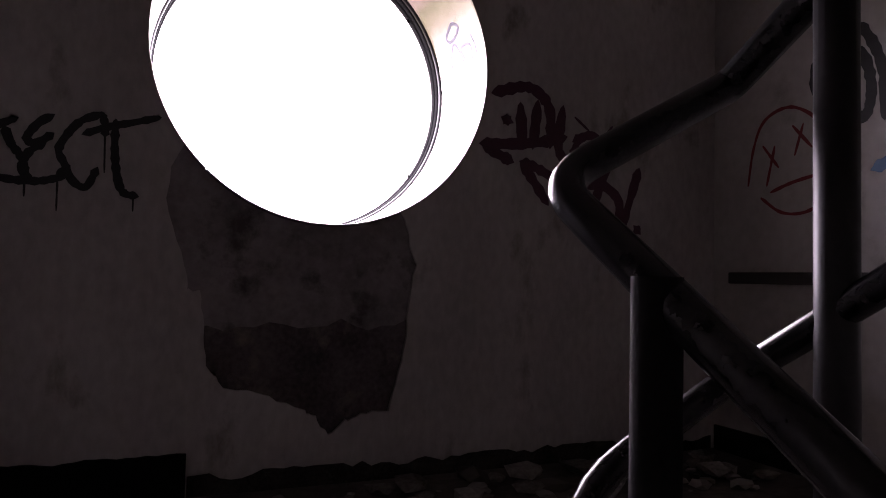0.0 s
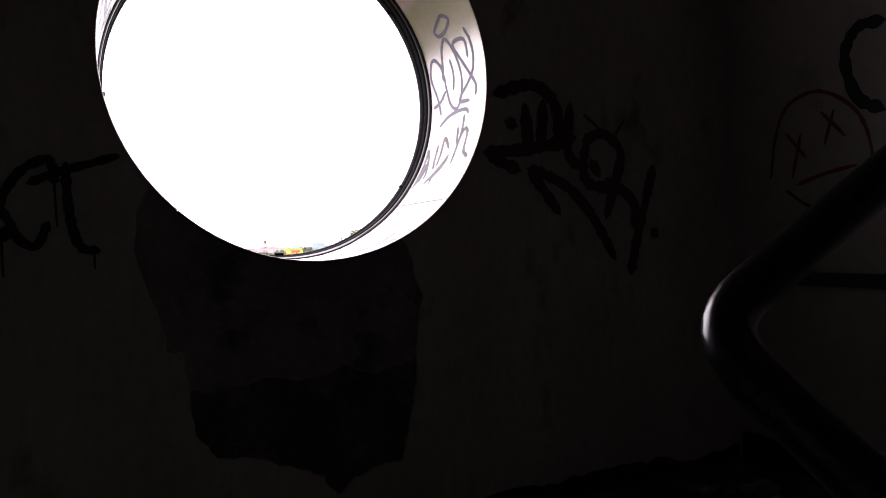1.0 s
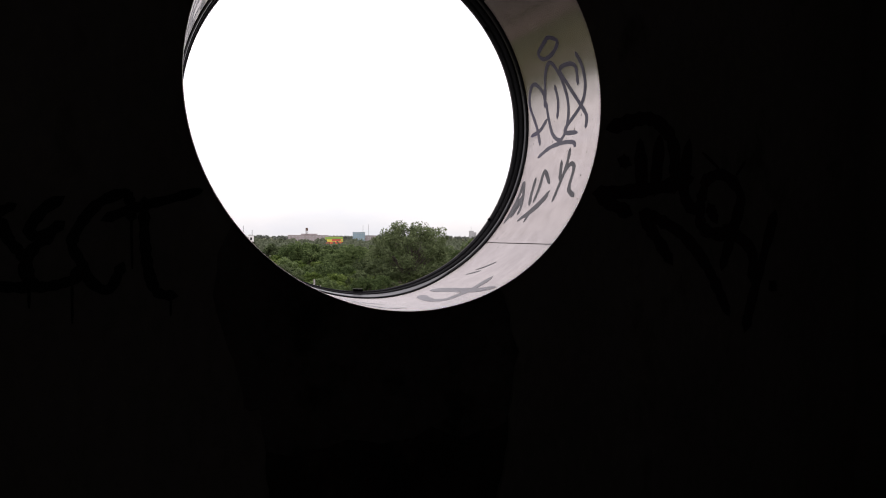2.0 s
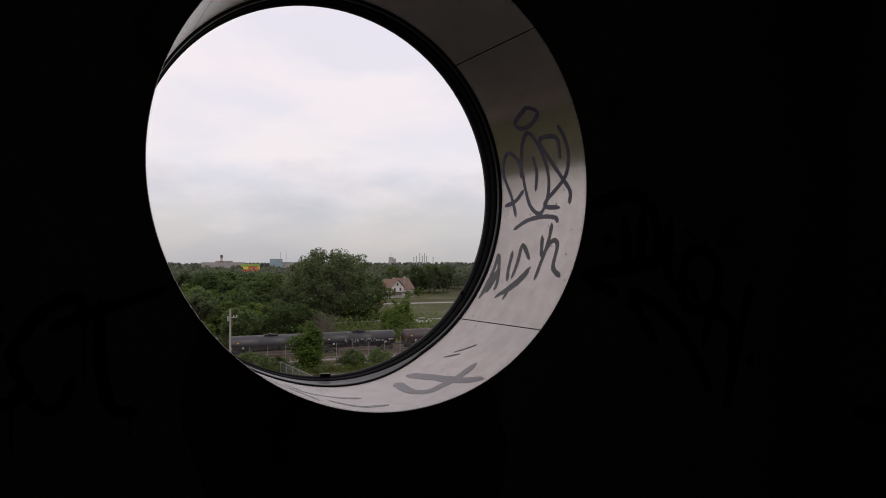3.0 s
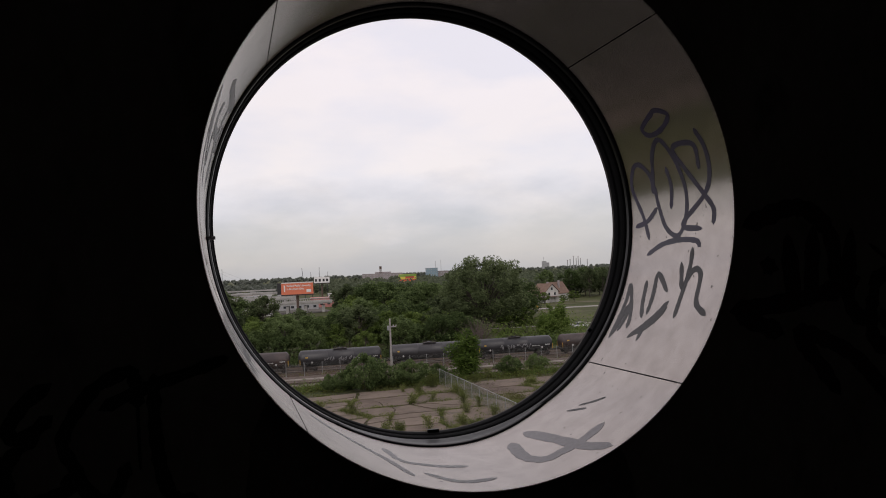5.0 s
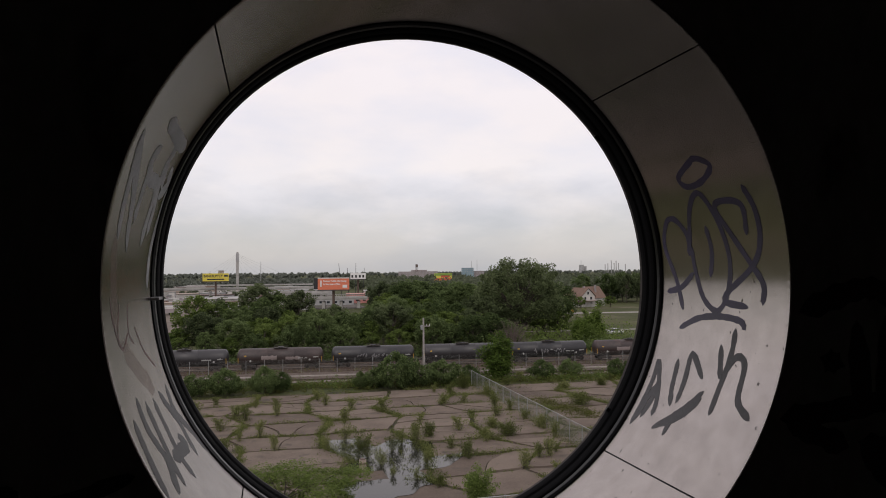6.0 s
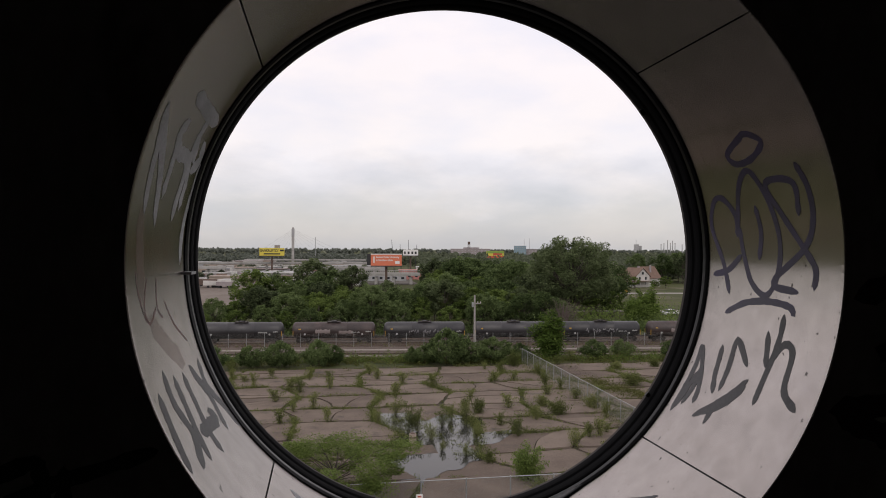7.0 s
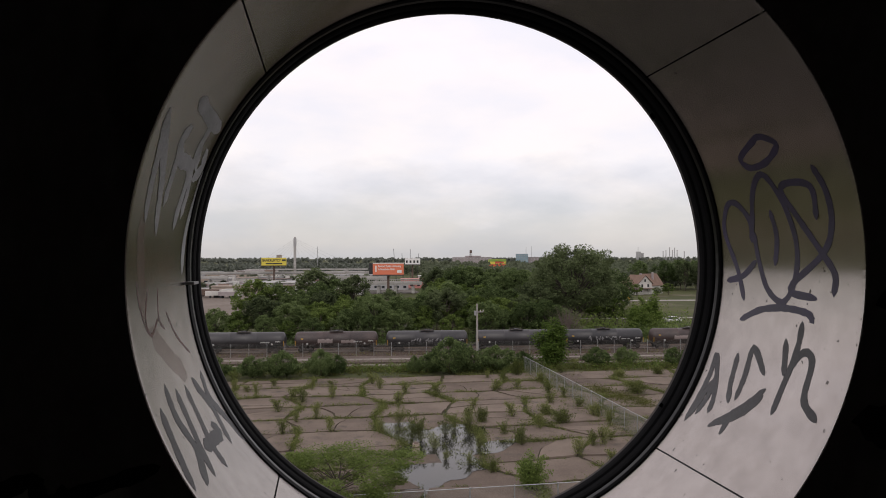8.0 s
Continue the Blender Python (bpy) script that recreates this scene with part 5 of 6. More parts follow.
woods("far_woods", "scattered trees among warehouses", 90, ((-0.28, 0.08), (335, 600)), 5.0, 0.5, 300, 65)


# ---- buildings ----
def warehouse(x, y, w, d, h, wall, roof, label, category="warehouse", bays=6, turn=0.0, floors=1, name="warehouse"):
    b = tagged(empty(name, x, y, GROUND - 0.12, turn), label, category)
    part("wall", box(bmesh.new(), -w / 2, w / 2, -d / 2, d / 2, 0, h), wall, b)
    part("roof", box(bmesh.new(), -w / 2 - 0.3, w / 2 + 0.3, -d / 2 - 0.3, d / 2 + 0.3, h, h + 0.45, 0.08), roof, b)
    for f in range(floors):
        z = h * (f + 0.42) / floors
        for k in range(bays):
            cx = -w / 2 + w * (k + 0.5) / bays
            ww = w / bays * 0.2
            # skyline panes take a wall grey, with distance haze in the colour
            part("window", box(bmesh.new(), cx - ww, cx + ww, -d / 2 - 0.06, -d / 2 - 0.005, z - h / floors * 0.14, z + h / floors * 0.16), M["window_dark"] if y < 900 else M["grey_wall"], b)
    return b


rng = random.Random(21)
walls = (M["white_wall"], M["grey_wall"], M["tan_wall"], M["white_wall"], M["concrete_pale"])
for k in range(46):
    y = 330 + 9.0 * k + rng.uniform(-6, 6)
    x = y * rng.uniform(-0.25, 0.05)
    if abs(y - 430) < 14:
        y += 26
    w = rng.choice((6, 9, 14, 22, 34)) * rng.uniform(0.8, 1.2)
    warehouse(x, y, w, rng.uniform(7, 16), rng.uniform(2.2, 4.4), walls[k % 5], rng.choice((M["roof_pale"], M["concrete_pale"], M["mauve_brick"], M["tan_wall"], M["grey_wall"], M["roof_brown"], M["rust_steel"])), "low flat-roofed industrial shed with a pale roof", bays=rng.choice((0, 1, 2, 5)), turn=rng.uniform(-14, 10))
warehouse(47.5, 384, 15, 10, 4.6, M["pink_wall"], M["pink_wall"], "low pink-painted commercial building", "shop", 4, -6, name="shop")
warehouse(59, 396, 16, 10, 6.0, M["white_wall"], M["roof_pale"], "low white commercial building", "shop", 4, -6, name="shop")
warehouse(71, 404, 10, 8, 6.2, M["teal_wall"], M["teal_wall"], "low teal-painted commercial building", "shop", 3, -6, name="shop")
warehouse(31, 368, 22, 12, 3.6, M["grey_wall"], M["roof_pale"], "grey flat-roofed commercial building", "shop", 6, -6, name="shop")
warehouse(310, 1500, 84, 40, 14.5, M["mauve_brick"], M["mauve_brick"], "large brick factory block on the skyline", "factory", 12, -11, 3, "factory")
warehouse(314, 1510, 34, 30, 17.5, M["mauve_brick"], M["mauve_brick"], "tall middle block of the brick factory", "factory", 6, -11, 4, "factory")
warehouse(336, 1200, 21, 18, 20.5, M["blue_glass"], M["grey_wall"], "blue-grey office tower on the skyline", "office tower", 5, -15, 5, "office_tower")
warehouse(352, 1205, 30, 18, 15.0, M["mauve_brick"], M["grey_wall"], "brick block beside the office tower", "office block", 6, -15, 3, "office_block")
warehouse(826, 1800, 12, 12, 28.0, M["grey_wall"], M["grey_wall"], "grey silo tower on the skyline", "silo", 2, -20, 3, "silo")
warehouse(838, 1806, 10, 12, 24.0, M["grey_wall"], M["grey_wall"], "grey silo tower on the skyline", "silo", 2, -20, 3, "silo")
warehouse(-63, 1000, 7, 10, 19.0, M["tan_wall"], M["grey_wall"], "tan apartment block on the skyline", "apartment block", 2, 5, 4, "apartment_block")

water_tower = tagged(empty("water_tower", 306, 1495, GROUND), "dark water tank on a tall frame above the factory", "water tower")
part("tank", rod(bmesh.new(), (0, 0, 24), (0, 0, 30), 2.6, n=14), M["rust_steel"], water_tower)
for a in range(4):
    part("leg", rod(bmesh.new(), (2.6 * math.cos(a * math.pi / 2), 2.6 * math.sin(a * math.pi / 2), 0), (2.2 * math.cos(a * math.pi / 2), 2.2 * math.sin(a * math.pi / 2), 24), 0.35, n=6), M["rust_steel"], water_tower)

for k, (dx, h) in enumerate(((-12, 30), (-4, 33), (6, 42), (14, 34), (20, 41), (27, 34), (47, 30))):
    c = tagged(empty("chimney", 1010 + dx * 1.15, 2000, GROUND), "slim grey factory chimney on the skyline", "chimney", "skyline chimneys")
    part("shaft", rod(bmesh.new(), (0, 0, 0), (0, 0, h), 1.5, 1.0, 10), M["grey_wall"], c)
    part("collar", rod(bmesh.new(), (0, 0, h - 2), (0, 0, h + 0.2), 1.5, 1.4, 10), M["mauve_brick"], c)
for x, y, h in ((430, 1460, 38), (596, 1300, 34), (345, 1205, 33), (-10, 880, 29)):
    c = tagged(empty("radio_mast", x, y, GROUND), "thin steel mast on the skyline", "mast", "skyline masts")
    part("mast", rod(bmesh.new(), (0, 0, 0), (0, 0, h), 0.5, 0.3, 6), M["galv"], c)

# ---- elevated roads ----
def viaduct(x0, x1, y, z, depth, turn, label, columns):
    v = tagged(empty("viaduct", (x0 + x1) / 2, y, GROUND, turn), label, "viaduct", kind="structure")
    hw = (x1 - x0) / 2
    top = z - GROUND
    part("deck", box(bmesh.new(), -hw, hw, -depth / 2, depth / 2, top - 0.9, top - 0.4), M["concrete_pale"], v)
    for s in (-1, 1):
        part("parapet", box(bmesh.new(), -hw, hw, s * depth / 2 - 0.2, s * depth / 2 + 0.2, top - 0.4, top + 0.5, 0.04), M["concrete_pale"], v)
    for k in range(columns):
        x = -hw + 2 * hw * (k + 0.5) / columns
        part("column", box(bmesh.new(), x - 0.7, x + 0.7, -depth / 2 + 1, depth / 2 - 1, -0.1, top - 1.5, 0.1), M["concrete_pale"], v)
    return v


viaduct(-190, 27, 430, -9.4, 7, 1.5, "long pale concrete motorway viaduct", 9)
bridge = viaduct(12, 44, 331, -12.2, 8, -8, "pale concrete road bridge with railings", 4)
for k in range(33):
    part("baluster", box(bmesh.new(), -16 + k, -15.75 + k, -4.1, -3.9, -12.2 - GROUND + 0.5, -12.2 - GROUND + 1.5), M["concrete_pale"], bridge)
part("handrail", box(bmesh.new(), -16.2, 16.4, -4.15, -3.85, -12.2 - GROUND + 1.5, -12.2 - GROUND + 1.8), M["concrete_pale"], bridge)
viaduct(-4, 30, 372, -10.6, 8, -4, "pale concrete slip road above the yards", 4)
rng = random.Random(88)
for k in range(70):
    y = rng.uniform(300, 520)
    x = y * rng.uniform(-0.26, 0.05)
    box_trailer = tagged(empty("semi_trailer", x, y, GROUND - 0.1, rng.uniform(-30, 30)), rng.choice(("parked pale box trailer in an industrial yard", "parked freight trailer in an industrial yard")), "trailer", "parked trailers")
    lg = rng.choice((5.0, 7.0, 12.0))
    part("body", box(bmesh.new(), -lg / 2, lg / 2, -1.25, 1.25, 1.0, rng.uniform(2.6, 3.8), 0.05), rng.choice((M["white_wall"], M["roof_pale"], M["tan_wall"], M["rust_steel"], M["grey_wall"], M["mauve_brick"])), box_trailer)
    for wx in (-lg * 0.33, lg * 0.33):
        part("wheel", rod(bmesh.new(), (wx, -1.2, 0.5), (wx, 1.2, 0.5), 0.5, n=10), M["black_steel"], box_trailer)
viaduct(-170, -52, 396, -11.0, 9, 3, "lower pale concrete road ramp", 6)

# ---- cable-stayed footbridge ----
pylon = tagged(empty("bridge_pylon", -26.1, 620, GROUND), "tall slim pale pylon of a cable-stayed bridge", "bridge", kind="")
part("mast", box(box(bmesh.new(), -1.1, 1.1, -1.2, 1.2, 0, 26, 0.2), -0.8, 0.8, -0.9, 0.9, 26, 33.6, 0.2), M["concrete_pale"], pylon)
part("head", box(bmesh.new(), -1.2, 1.2, -1.2, 1.2, 25.5, 32.5, 0.2), M["grey_wall"], pylon)
part("deck", box(bmesh.new(), -40, 62, -2, 2, 5.5, 6.6), M["concrete_pale"], pylon)
for k in range(6):
    for s, reach in ((-1, 6.0), (1, 9.5)):
        part("cable", rod(bmesh.new(), (0, 0, 32 - k), (s * (8 + reach * (5 - k)), 0, 6.6), 0.055, n=5), M["galv"], pylon)


# ---- billboards ----
def billboard(x, y, zc, w, h, face, label, turn, side=True, post_x=0.0):
    b = tagged(empty("billboard", x, y, GROUND, turn), label, "billboard")
    c = zc - GROUND
    part("panel", box(bmesh.new(), -w / 2, w / 2, -0.25, 0.0, c - h / 2, c + h / 2, 0.03), face, b)
    part("back_panel", box(bmesh.new(), -w / 2, w / 2, 0.3, 1.6, c - h / 2 + 0.1, c + h / 2 - 0.1), M["black_steel"], b)
    part("trim", box(bmesh.new(), -w / 2 - 0.15, w / 2 + 0.15, -0.5, 0.3, c - h / 2 - 0.35, c - h / 2 - 0.02), M["black_steel"], b)
    part("catwalk", box(bmesh.new(), -w / 2, w / 2, -1.3, -0.3, c - h / 2 - 0.55, c - h / 2 - 0.42), M["rust_steel"], b)
    part("post", rod(bmesh.new(), (post_x, 0.6, 0), (post_x, 0.6, c + h * 0.3), 0.55, n=14), M["rust_steel"], b)
    return b


def words(board, text, x, z, size, material, squeeze=1.0):
    """Lettering on a board, as a thin mesh."""
    cu = bpy.data.curves.new("lettering", "FONT")
    cu.body, cu.size, cu.extrude, cu.offset = text, size, 0.02, size * 0.025
    tmp = new("lettering", cu)
    me = bpy.data.meshes.new_from_object(tmp.evaluated_get(bpy.context.evaluated_depsgraph_get()))
    bpy.data.objects.remove(tmp)
    me.materials.clear()
    me.materials.append(material)
    ob = new("lettering", me)
    ob.parent = board
    ob.matrix_basis = pose(x, -0.29, z, 90, 0, 0) @ Matrix.Diagonal((squeeze, 1, 1, 1))
    return ob


def bars(board, x0, x1, z0, z1, material):
    part("lettering_bar", box(bmesh.new(), x0, x1, -0.29, -0.252, z0, z1), material, board)


ob = billboard(25.8, 300, -5.2, 13.0, 5.0, M["board_orange"], "orange university billboard with white lettering on a rust post", -3)
c = -5.2 - GROUND
words(ob, "1", -6.1, c - 1.2, 3.6, M["board_white"])
words(ob, "Ranked Public University", -4.3, c + 0.75, 1.05, M["board_white"], 0.92)
words(ob, "in Northern Ohio", -4.3, c - 0.55, 1.05, M["board_white"], 0.92)
bars(ob, 3.7, 5.6, c - 1.75, c - 0.55, M["board_white"])
bars(ob, -6.5, 6.5, c + 2.15, c + 2.5, M["board_white"])
part("side_panel", box(bmesh.new(), -8.1, -6.52, -0.2, 2.4, c - 2.3, c + 2.4, 0.03), M["black_steel"], ob)
ob = billboard(-29.6, 420, -2.9, 14.0, 4.4, M["board_yellow"], "yellow billboard with heavy black lettering", 2)
c = -2.9 - GROUND
words(ob, "BANKRUPTCY", -6.5, c + 0.05, 2.0, M["black_steel"], 0.80)
bars(ob, 4.5, 6.6, c + 0.3, c + 1.3, M["black_steel"])
bars(ob, -4.6, 4.6, c - 1.5, c - 0.8, M["black_steel"])
ob = billboard(50.6, 420, -3.0, 9.0, 3.5, M["board_white"], "white sign with black block shapes", -5)
c = -3.0 - GROUND
for x in (-3.4, -1.2, 1.0, 3.0):
    bars(ob, x - 0.55, x + 0.55, c - 0.9, c + 0.6, M["black_steel"])
ob = billboard(116.8, 480, -4.6, 12.2, 5.0, M["board_yellow"], "yellow, green and red picture billboard", -12)
c = -4.6 - GROUND
bars(ob, -6.0, 6.0, c + 0.8, c + 2.4, M["board_green"])
bars(ob, -5.6, 5.8, c - 2.3, c - 0.9, M["board_red"])
bars(ob, -1.5, 4.6, c - 0.5, c + 1.2, M["board_red"])
for k in range(4):
    crane = tagged(empty("roof_crane", 46 + 4.5 * k, 470, GROUND), "thin dark crane arm on the skyline", "crane", "skyline cranes")
    part("arm", rod(bmesh.new(), (0, 0, 0), (-2.0 + 1.1 * k, 0, 22 - (k % 2) * 3), 0.22, 0.12, 6), M["black_steel"], crane)

# lamp post with a box head
lamp = tagged(empty("lot_lamp", -24.3, 200, GROUND), "grey lamp post with a square floodlight head", "street lamp")
part("post", rod(bmesh.new(), (0, 0, 0), (0, 0, 9.3), 0.2, 0.15, 8), M["pole_wood"], lamp)
part("head", box(bmesh.new(), -0.75, 0.75, -0.3, 0.3, 9.2, 10.3, 0.08), M["roof_pale"], lamp)
sheet("pavement", -120, -20, 214, 325, GROUND - 0.06, M["yard"], "bare brownish paved yard", "pavement")
sheet("pavement", -230, 44, 325.5, 640, GROUND - 0.065, M["yard_grey"], "worn grey-brown industrial yard", "pavement")
sheet("road", 70, 300, 246, 253, GROUND - 0.06, M["road"], "pale worn suburban road", "road", turn=-6)
sheet("road", 66, 260, 178, 181, GROUND - 0.06, M["road"], "pale narrow track on the grass", "road", turn=-3)


# ---- houses ----
def house(x, y, w, d, h, rise, turn, label, wall, roof):
    b = tagged(empty("house", x, y, GROUND - 0.12, turn), label, "house")
    part("wall", box(bmesh.new(), -w / 2, w / 2, -d / 2, d / 2, 0, h), wall, b)
    bm = bmesh.new()
    v = [bm.verts.new(p) for p in ((-w / 2, -d / 2, h), (w / 2, -d / 2, h), (0, -d / 2, h + rise - 0.1), (-w / 2, d / 2, h), (w / 2, d / 2, h), (0, d / 2, h + rise - 0.1))]
    bm.faces.new((v[0], v[1], v[2]))
    bm.faces.new((v[5], v[4], v[3]))
    for p, q in ((0, 1), (1, 2), (2, 0)):
        bm.faces.new((v[p], v[p + 3], v[q + 3], v[q]))
    part("gable", bm, wall, b)
    for s in (-1, 1):
        bm = bmesh.new()
        o = 0.5
        p = [(0, -d / 2 - o, h + rise), (0, d / 2 + o, h + rise), (s * (w / 2 + o), d / 2 + o, h - rise * o / (w / 2)), (s * (w / 2 + o), -d / 2 - o, h - rise * o / (w / 2))]
        f = bm.faces.new([bm.verts.new(q) for q in p])
        ex = bmesh.ops.extrude_face_region(bm, geom=[f])["geom"]
        bmesh.ops.translate(bm, verts=[g for g in ex if isinstance(g, bmesh.types.BMVert)], vec=(0, 0, 0.22))
        bmesh.ops.recalc_face_normals(bm, faces=bm.faces)
        part("roof", bm, roof, b)
    for cx, cz in ((-w * 0.25, h * 0.35), (w * 0.25, h * 0.35), (-w * 0.22, h * 0.78), (w * 0.22, h * 0.78), (0, h + rise * 0.35)):
        win = part("window", box(bmesh.new(), cx - 0.5, cx + 0.5, -d / 2 - 0.08, -d / 2 - 0.01, cz - 0.6, cz + 0.6), M["window_dark"], b)
    part("chimney", box(bmesh.new(), w * 0.2, w * 0.2 + 0.7, 0, 0.8, h + rise * 0.4, h + rise + 0.9), M["mauve_brick"], b)
    part("porch_roof", box(bmesh.new(), -w / 2, w / 2, -d / 2 - 2.4, -d / 2 - 0.05, 2.6, 2.8, 0.03), roof, b)
    for sx in (-0.45, 0.0, 0.45):
        part("porch_post", box(bmesh.new(), sx * w - 0.08, sx * w + 0.08, -d / 2 - 2.3, -d / 2 - 2.14, 0, 2.6), wall, b)
    return b


house(138.5, 302, 8.0, 9.0, 5.0, 3.4, 18, "two-storey white timber house with a brown gable roof", M["white_wall"], M["roof_brown"])
house(145.5, 306, 7.0, 11.0, 4.2, 4.6, -62, "white timber house wing with a steep brown roof", M["white_wall"], M["roof_brown"])
house(133.0, 300, 6.0, 6.0, 3.0, 1.6, 10, "small white shed with a low brown roof", M["white_wall"], M["roof_brown"])
house(136.0, 326, 9.0, 9.0, 7.6, 2.2, 5, "pale timber house among trees", M["tan_wall"], M["roof_pale"])
sign = tagged(empty("warning_sign", 102.0, 230, GROUND), "yellow diamond road sign on a thin post", "road sign")
part("post", rod(bmesh.new(), (0, 0, 0), (0, 0, 2.0), 0.06, n=6), M["galv"], sign)
part("plate", rod(bmesh.new(), (0, -0.05, 2.3), (0, 0.0, 2.3), 0.75, n=4), M["tag_yellow"], sign)
globe = tagged(empty("white_marker", 92.5, 226, GROUND), "white round marker on a post", "marker")
part("post", rod(bmesh.new(), (0, 0, 0), (0, 0, 4.6), 0.06, n=6), M["galv"], globe)
part("plate", rod(bmesh.new(), (0, -0.05, 5.0), (0, 0.0, 5.0), 0.55, n=16), M["board_white"], globe)



def parked_car(x, y, turn, paint, label):
    c = tagged(empty("parked_car", x, y, GROUND - 0.06, turn), label, "car")
    part("body", box(bmesh.new(), -2.2, 2.2, -0.88, 0.88, 0.32, 0.95, 0.14), paint, c)
    cab = box(bmesh.new(), -1.35, 1.0, -0.8, 0.8, 0.93, 1.5, 0.05)
    for v in cab.verts:
        if v.co.z > 1.2:
            v.co.x *= 0.78
            v.co.y *= 0.86
    part("cabin", cab, M["window_dark"], c)
    part("roof", box(bmesh.new(), -1.0, 0.72, -0.66, 0.66, 1.49, 1.55, 0.02), paint, c)
    for wx in (-1.4, 1.4):
        for wy in (-0.82, 0.82):
            part("wheel", rod(bmesh.new(), (wx, wy - 0.1, 0.32), (wx, wy + 0.1, 0.32), 0.32, n=14), M["black_steel"], c)
    return c


M["car_white"] = plain("white_car_paint", (0.62, 0.62, 0.62), 0.3)
parked_car(87.5, 170.0, 12, M["car_white"], "small white car parked beside the track")
notice = tagged(empty("fence_notice", 5.87, 44.60, -16.1), "small white notice fixed to the chain-link fence", "sign")
part("plate", box(bmesh.new(), -0.22, 0.22, -0.03, 0.0, -0.16, 0.16, 0.005), M["board_white"], notice)
part("lettering_bar", box(bmesh.new(), -0.12, 0.12, -0.036, -0.0305, -0.03, 0.07), M["board_red"], notice)

# ---- brush heap and rank grass beside the dividing fence ----
rng = random.Random(52)
heap = [(30.0 + rng.uniform(0, 5.5), 96.5 - rng.uniform(0, 7), GROUND - 0.04, rng.uniform(0.6, 1.5)) for _ in range(120)]
scatter("brush_heap", "low heap of dry brown brush beside the fence", "brush", heap, 26, 0.13, 0.5, 0.22, M["dead_wood"], 31, 0.5, 0.12)
rank = []
for _ in range(190):
    u = rng.random()
    rank.append((33.4 + 2.6 * u + rng.gauss(0, 0.9), 86.5 - 11.5 * u + rng.gauss(0, 0.8), GROUND - 0.04, rng.uniform(0.6, 1.5)))
scatter("rank_grass", "long yellow-green grass over the broken asphalt", "grass", rank, 30, 0.11, 0.4, 0.26, M["leaf_weed"], 32, 0.9, 0.3)

# ---- broken asphalt slabs, with weeds in the joints ----
lot = tagged(empty("car_park", 0, 0, GROUND), "abandoned car park of cracked asphalt slabs with weeds", "car park", kind="structure")
rng = random.Random(4)
NX, NY, X0, Y0, DX, DY = 11, 9, -29.0, 44.5, 8.6, 6.1
corner = {}
for i in range(NX + 1):
    for j in range(NY + 1):
        corner[i, j] = Vector((X0 + i * DX + 1.2 * math.sin(j * 2.3 + 0.5) + rng.uniform(-1.3, 1.3), Y0 + j * DY + rng.uniform(-0.4, 0.4), 0))
edge_cache = {}
SUB = 7


def wavy(a, b):
    """The shared, uneven line of a joint between two corners."""
    key = (a, b) if a < b else (b, a)
    if key not in edge_cache:
        p, q = corner[key[0]], corner[key[1]]
        side = Vector((-(q - p).y, (q - p).x, 0)).normalized()
        bow = rng.uniform(-0.3, 0.3)
        edge_cache[key] = [p.lerp(q, k / SUB) + side * (bow * math.sin(math.pi * k / SUB) + rng.uniform(-0.14, 0.14)) for k in range(1, SUB)]
    return edge_cache[key] if a < b else edge_cache[key][::-1]


def worn(ring, rounds=2):
    """Cut the corners of a closed outline, so that it looks broken and worn."""
    for _ in range(rounds):
        ring = [q for a, b in zip(ring, (*ring[1:], ring[0])) for q in (a.lerp(b, 0.22), a.lerp(b, 0.78))]
    return ring


def split(ring, wander):
    """Two pieces of a slab, parted by a crooked crack."""
    n = len(ring)
    k = rng.choice((n // 8, n // 4 + n // 8)) + rng.randint(-1, 1)
    m = (k + n // 2 + rng.randint(-2, 2)) % n
    a, b = min(k, m), max(k, m)
    p, q = ring[a], ring[b]
    side = (q - p).normalized().cross(Vector((0, 0, 1)))
    bow = rng.uniform(-1, 1) * wander
    crack = [p.lerp(q, t / 6) + side * (bow * math.sin(math.pi * t / 6) + rng.uniform(-0.12, 0.12)) for t in range(1, 6)]
    return [[*ring[a:b + 1], *crack[::-1]], [*ring[b:], *ring[:a + 1], *crack]]


def shrink(ring, gap):
    mid = sum(ring, Vector()) / len(ring)
    return [p + (mid - p).normalized() * gap * rng.uniform(0.5, 1.5) for p in ring]


def wetness(p):
    return ((p.x - 9.2) / 7.6) ** 2 + ((p.y - 62.4) / 10.6) ** 2


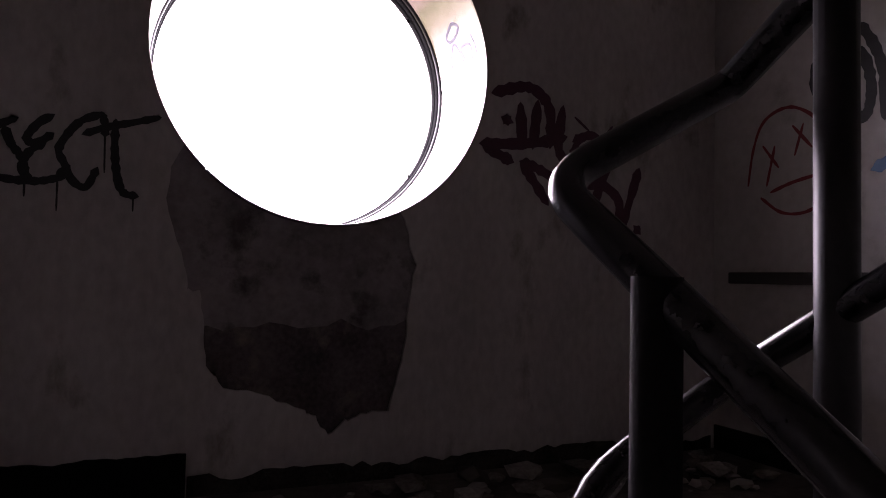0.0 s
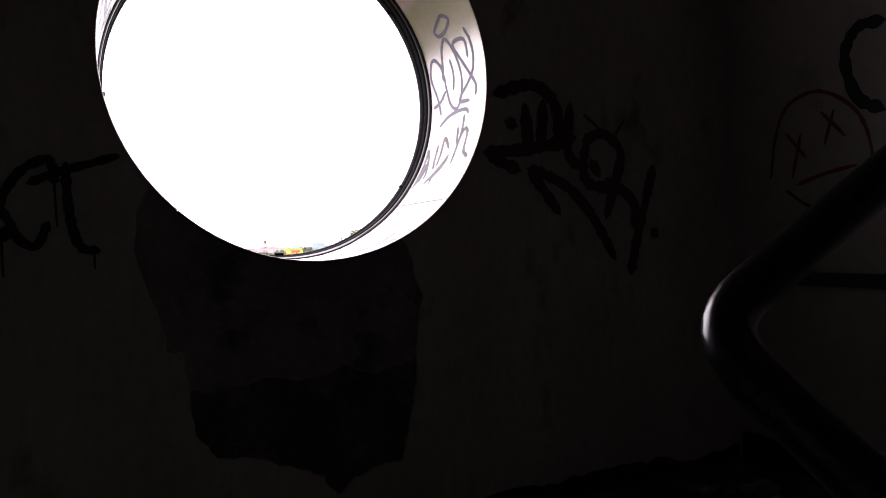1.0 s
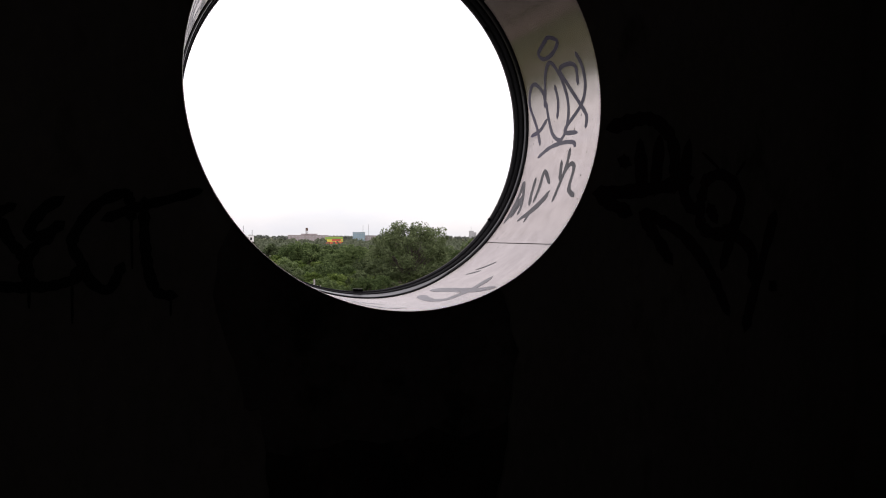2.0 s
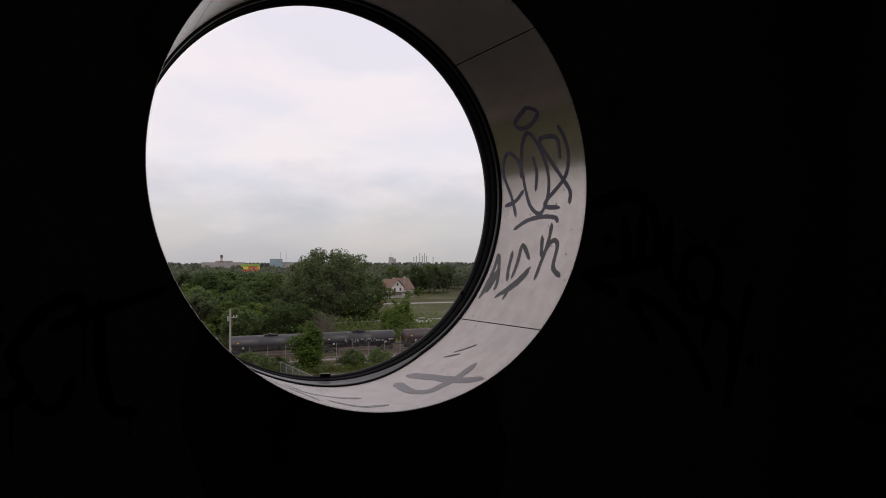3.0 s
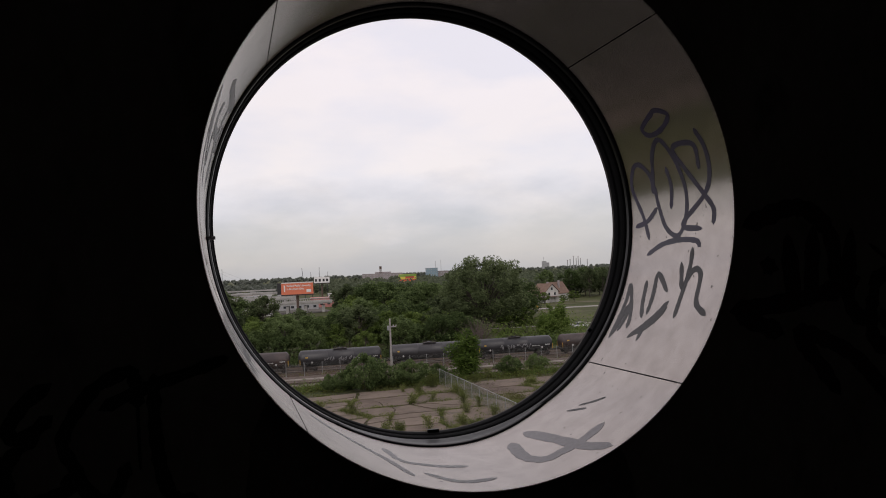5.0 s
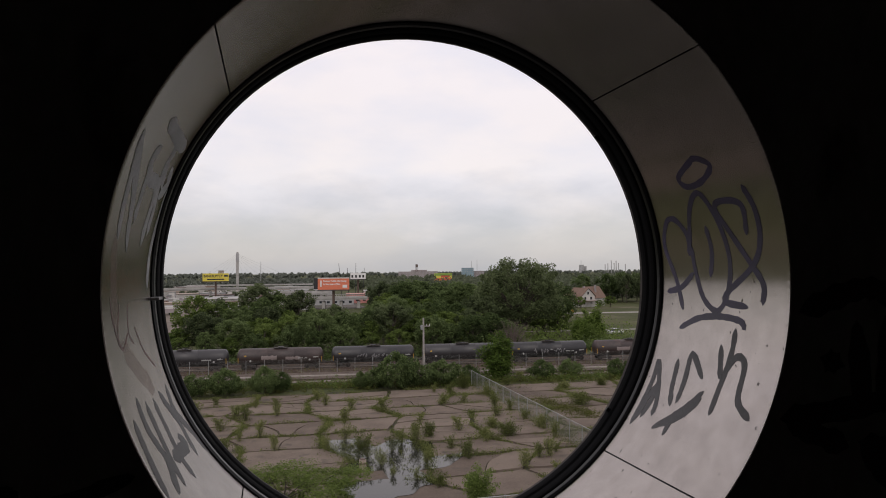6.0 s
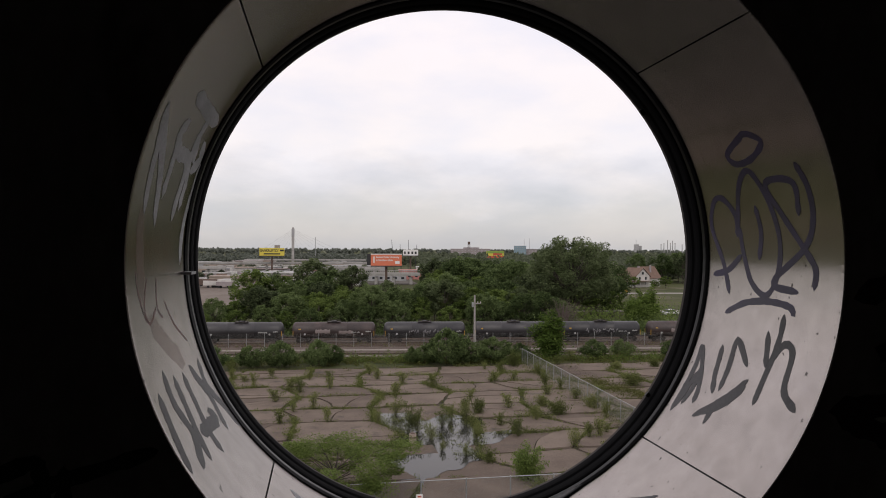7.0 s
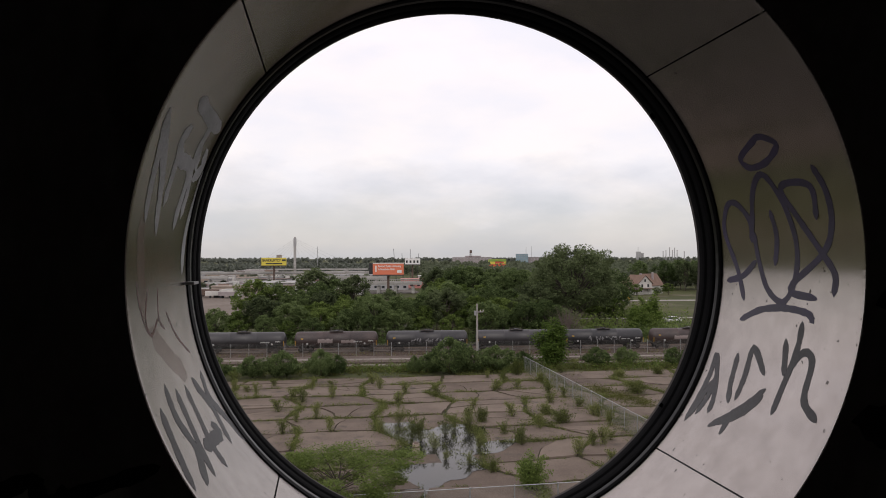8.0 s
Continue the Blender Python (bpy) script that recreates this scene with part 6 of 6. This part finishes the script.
tufts = []
for i in range(NX):
    for j in range(NY):
        loop = ((i, j), (i + 1, j), (i + 1, j + 1), (i, j + 1))
        ring = []
        for a, b in zip(loop, (*loop[1:], loop[0])):
            ring += [corner[a], *wavy(a, b)]
        mid = sum(ring, Vector()) / len(ring)
        pieces = [shrink(ring, 0.20)]
        if rng.random() < 0.5:
            pieces = [shrink(q, 0.08) for q in split(pieces[0], 0.9)]
            if rng.random() < 0.45:
                k = rng.randrange(2)
                pieces[k:k + 1] = [shrink(q, 0.07) for q in split(pieces[k], 0.6)]
        for piece in pieces:
            piece = worn(piece, 1)
            c = sum(piece, Vector()) / len(piece)
            z = rng.uniform(0.02, 0.09) if wetness(c) > 1.0 else rng.choice((-0.04, -0.035, -0.03, -0.025, -0.02, 0.008))
            tip = Vector((rng.uniform(-0.012, 0.012), rng.uniform(-0.014, 0.006))) * (1.0 if wetness(c) > 1.0 else 0.35)
            bm = bmesh.new()
            top = [bm.verts.new((p.x, p.y, z + (p.x - c.x) * tip.x + (p.y - c.y) * tip.y)) for p in piece]
            low = [bm.verts.new((p.x, p.y, -0.16)) for p in piece]
            face = bm.faces.new(top)
            for k in range(len(top)):
                k2 = (k + 1) % len(top)
                bm.faces.new((top[k], low[k], low[k2], top[k2]))
            bmesh.ops.recalc_face_normals(bm, faces=bm.faces)
            part("asphalt_slab", bm, M["asphalt"], lot)
for (a, b), line in edge_cache.items():
    across = a[1] == b[1]
    full = [corner[a], *line, corner[b]]
    dense = rng.choice((0.15, 0.5, 1.1)) if across else rng.choice((0.5, 0.9, 1.3, 1.6))
    if wetness(line[2]) < 0.8:
        dense *= 0.6
    for p, q in zip(full, full[1:]):
        for k in range(16):
            w = p.lerp(q, rng.random())
            patch = 0.42 + 1.9 * noise.noise(Vector((w.x * 0.22, w.y * 0.22, 3.0)))
            if rng.random() < dense * max(0.06, patch):
                tufts.append((w.x + rng.gauss(0, 0.16), w.y + rng.gauss(0, 0.16), GROUND - 0.04, rng.uniform(0.35, 0.9) * (0.55 + 0.75 * max(0.0, patch)) * (1.0 if across else 1.25)))
for _ in range(520):
    tufts.append((rng.gauss(29.0, 1.0), rng.uniform(50, 104), GROUND - 0.04, rng.uniform(0.6, 1.6)))
for _ in range(60):
    a, u = rng.uniform(0, math.tau), rng.uniform(0.15, 1.05)
    tufts.append((8.6 + 6.4 * math.cos(a) * u, 63.5 + 8.6 * math.sin(a) * u, GROUND - 0.04, rng.uniform(0.4, 1.1)))
scatter("joint_weeds", "grass and weeds growing in the slab joints", "weeds", tufts, 24, 0.080, 0.36, 0.24, M["leaf_grass"], 8)
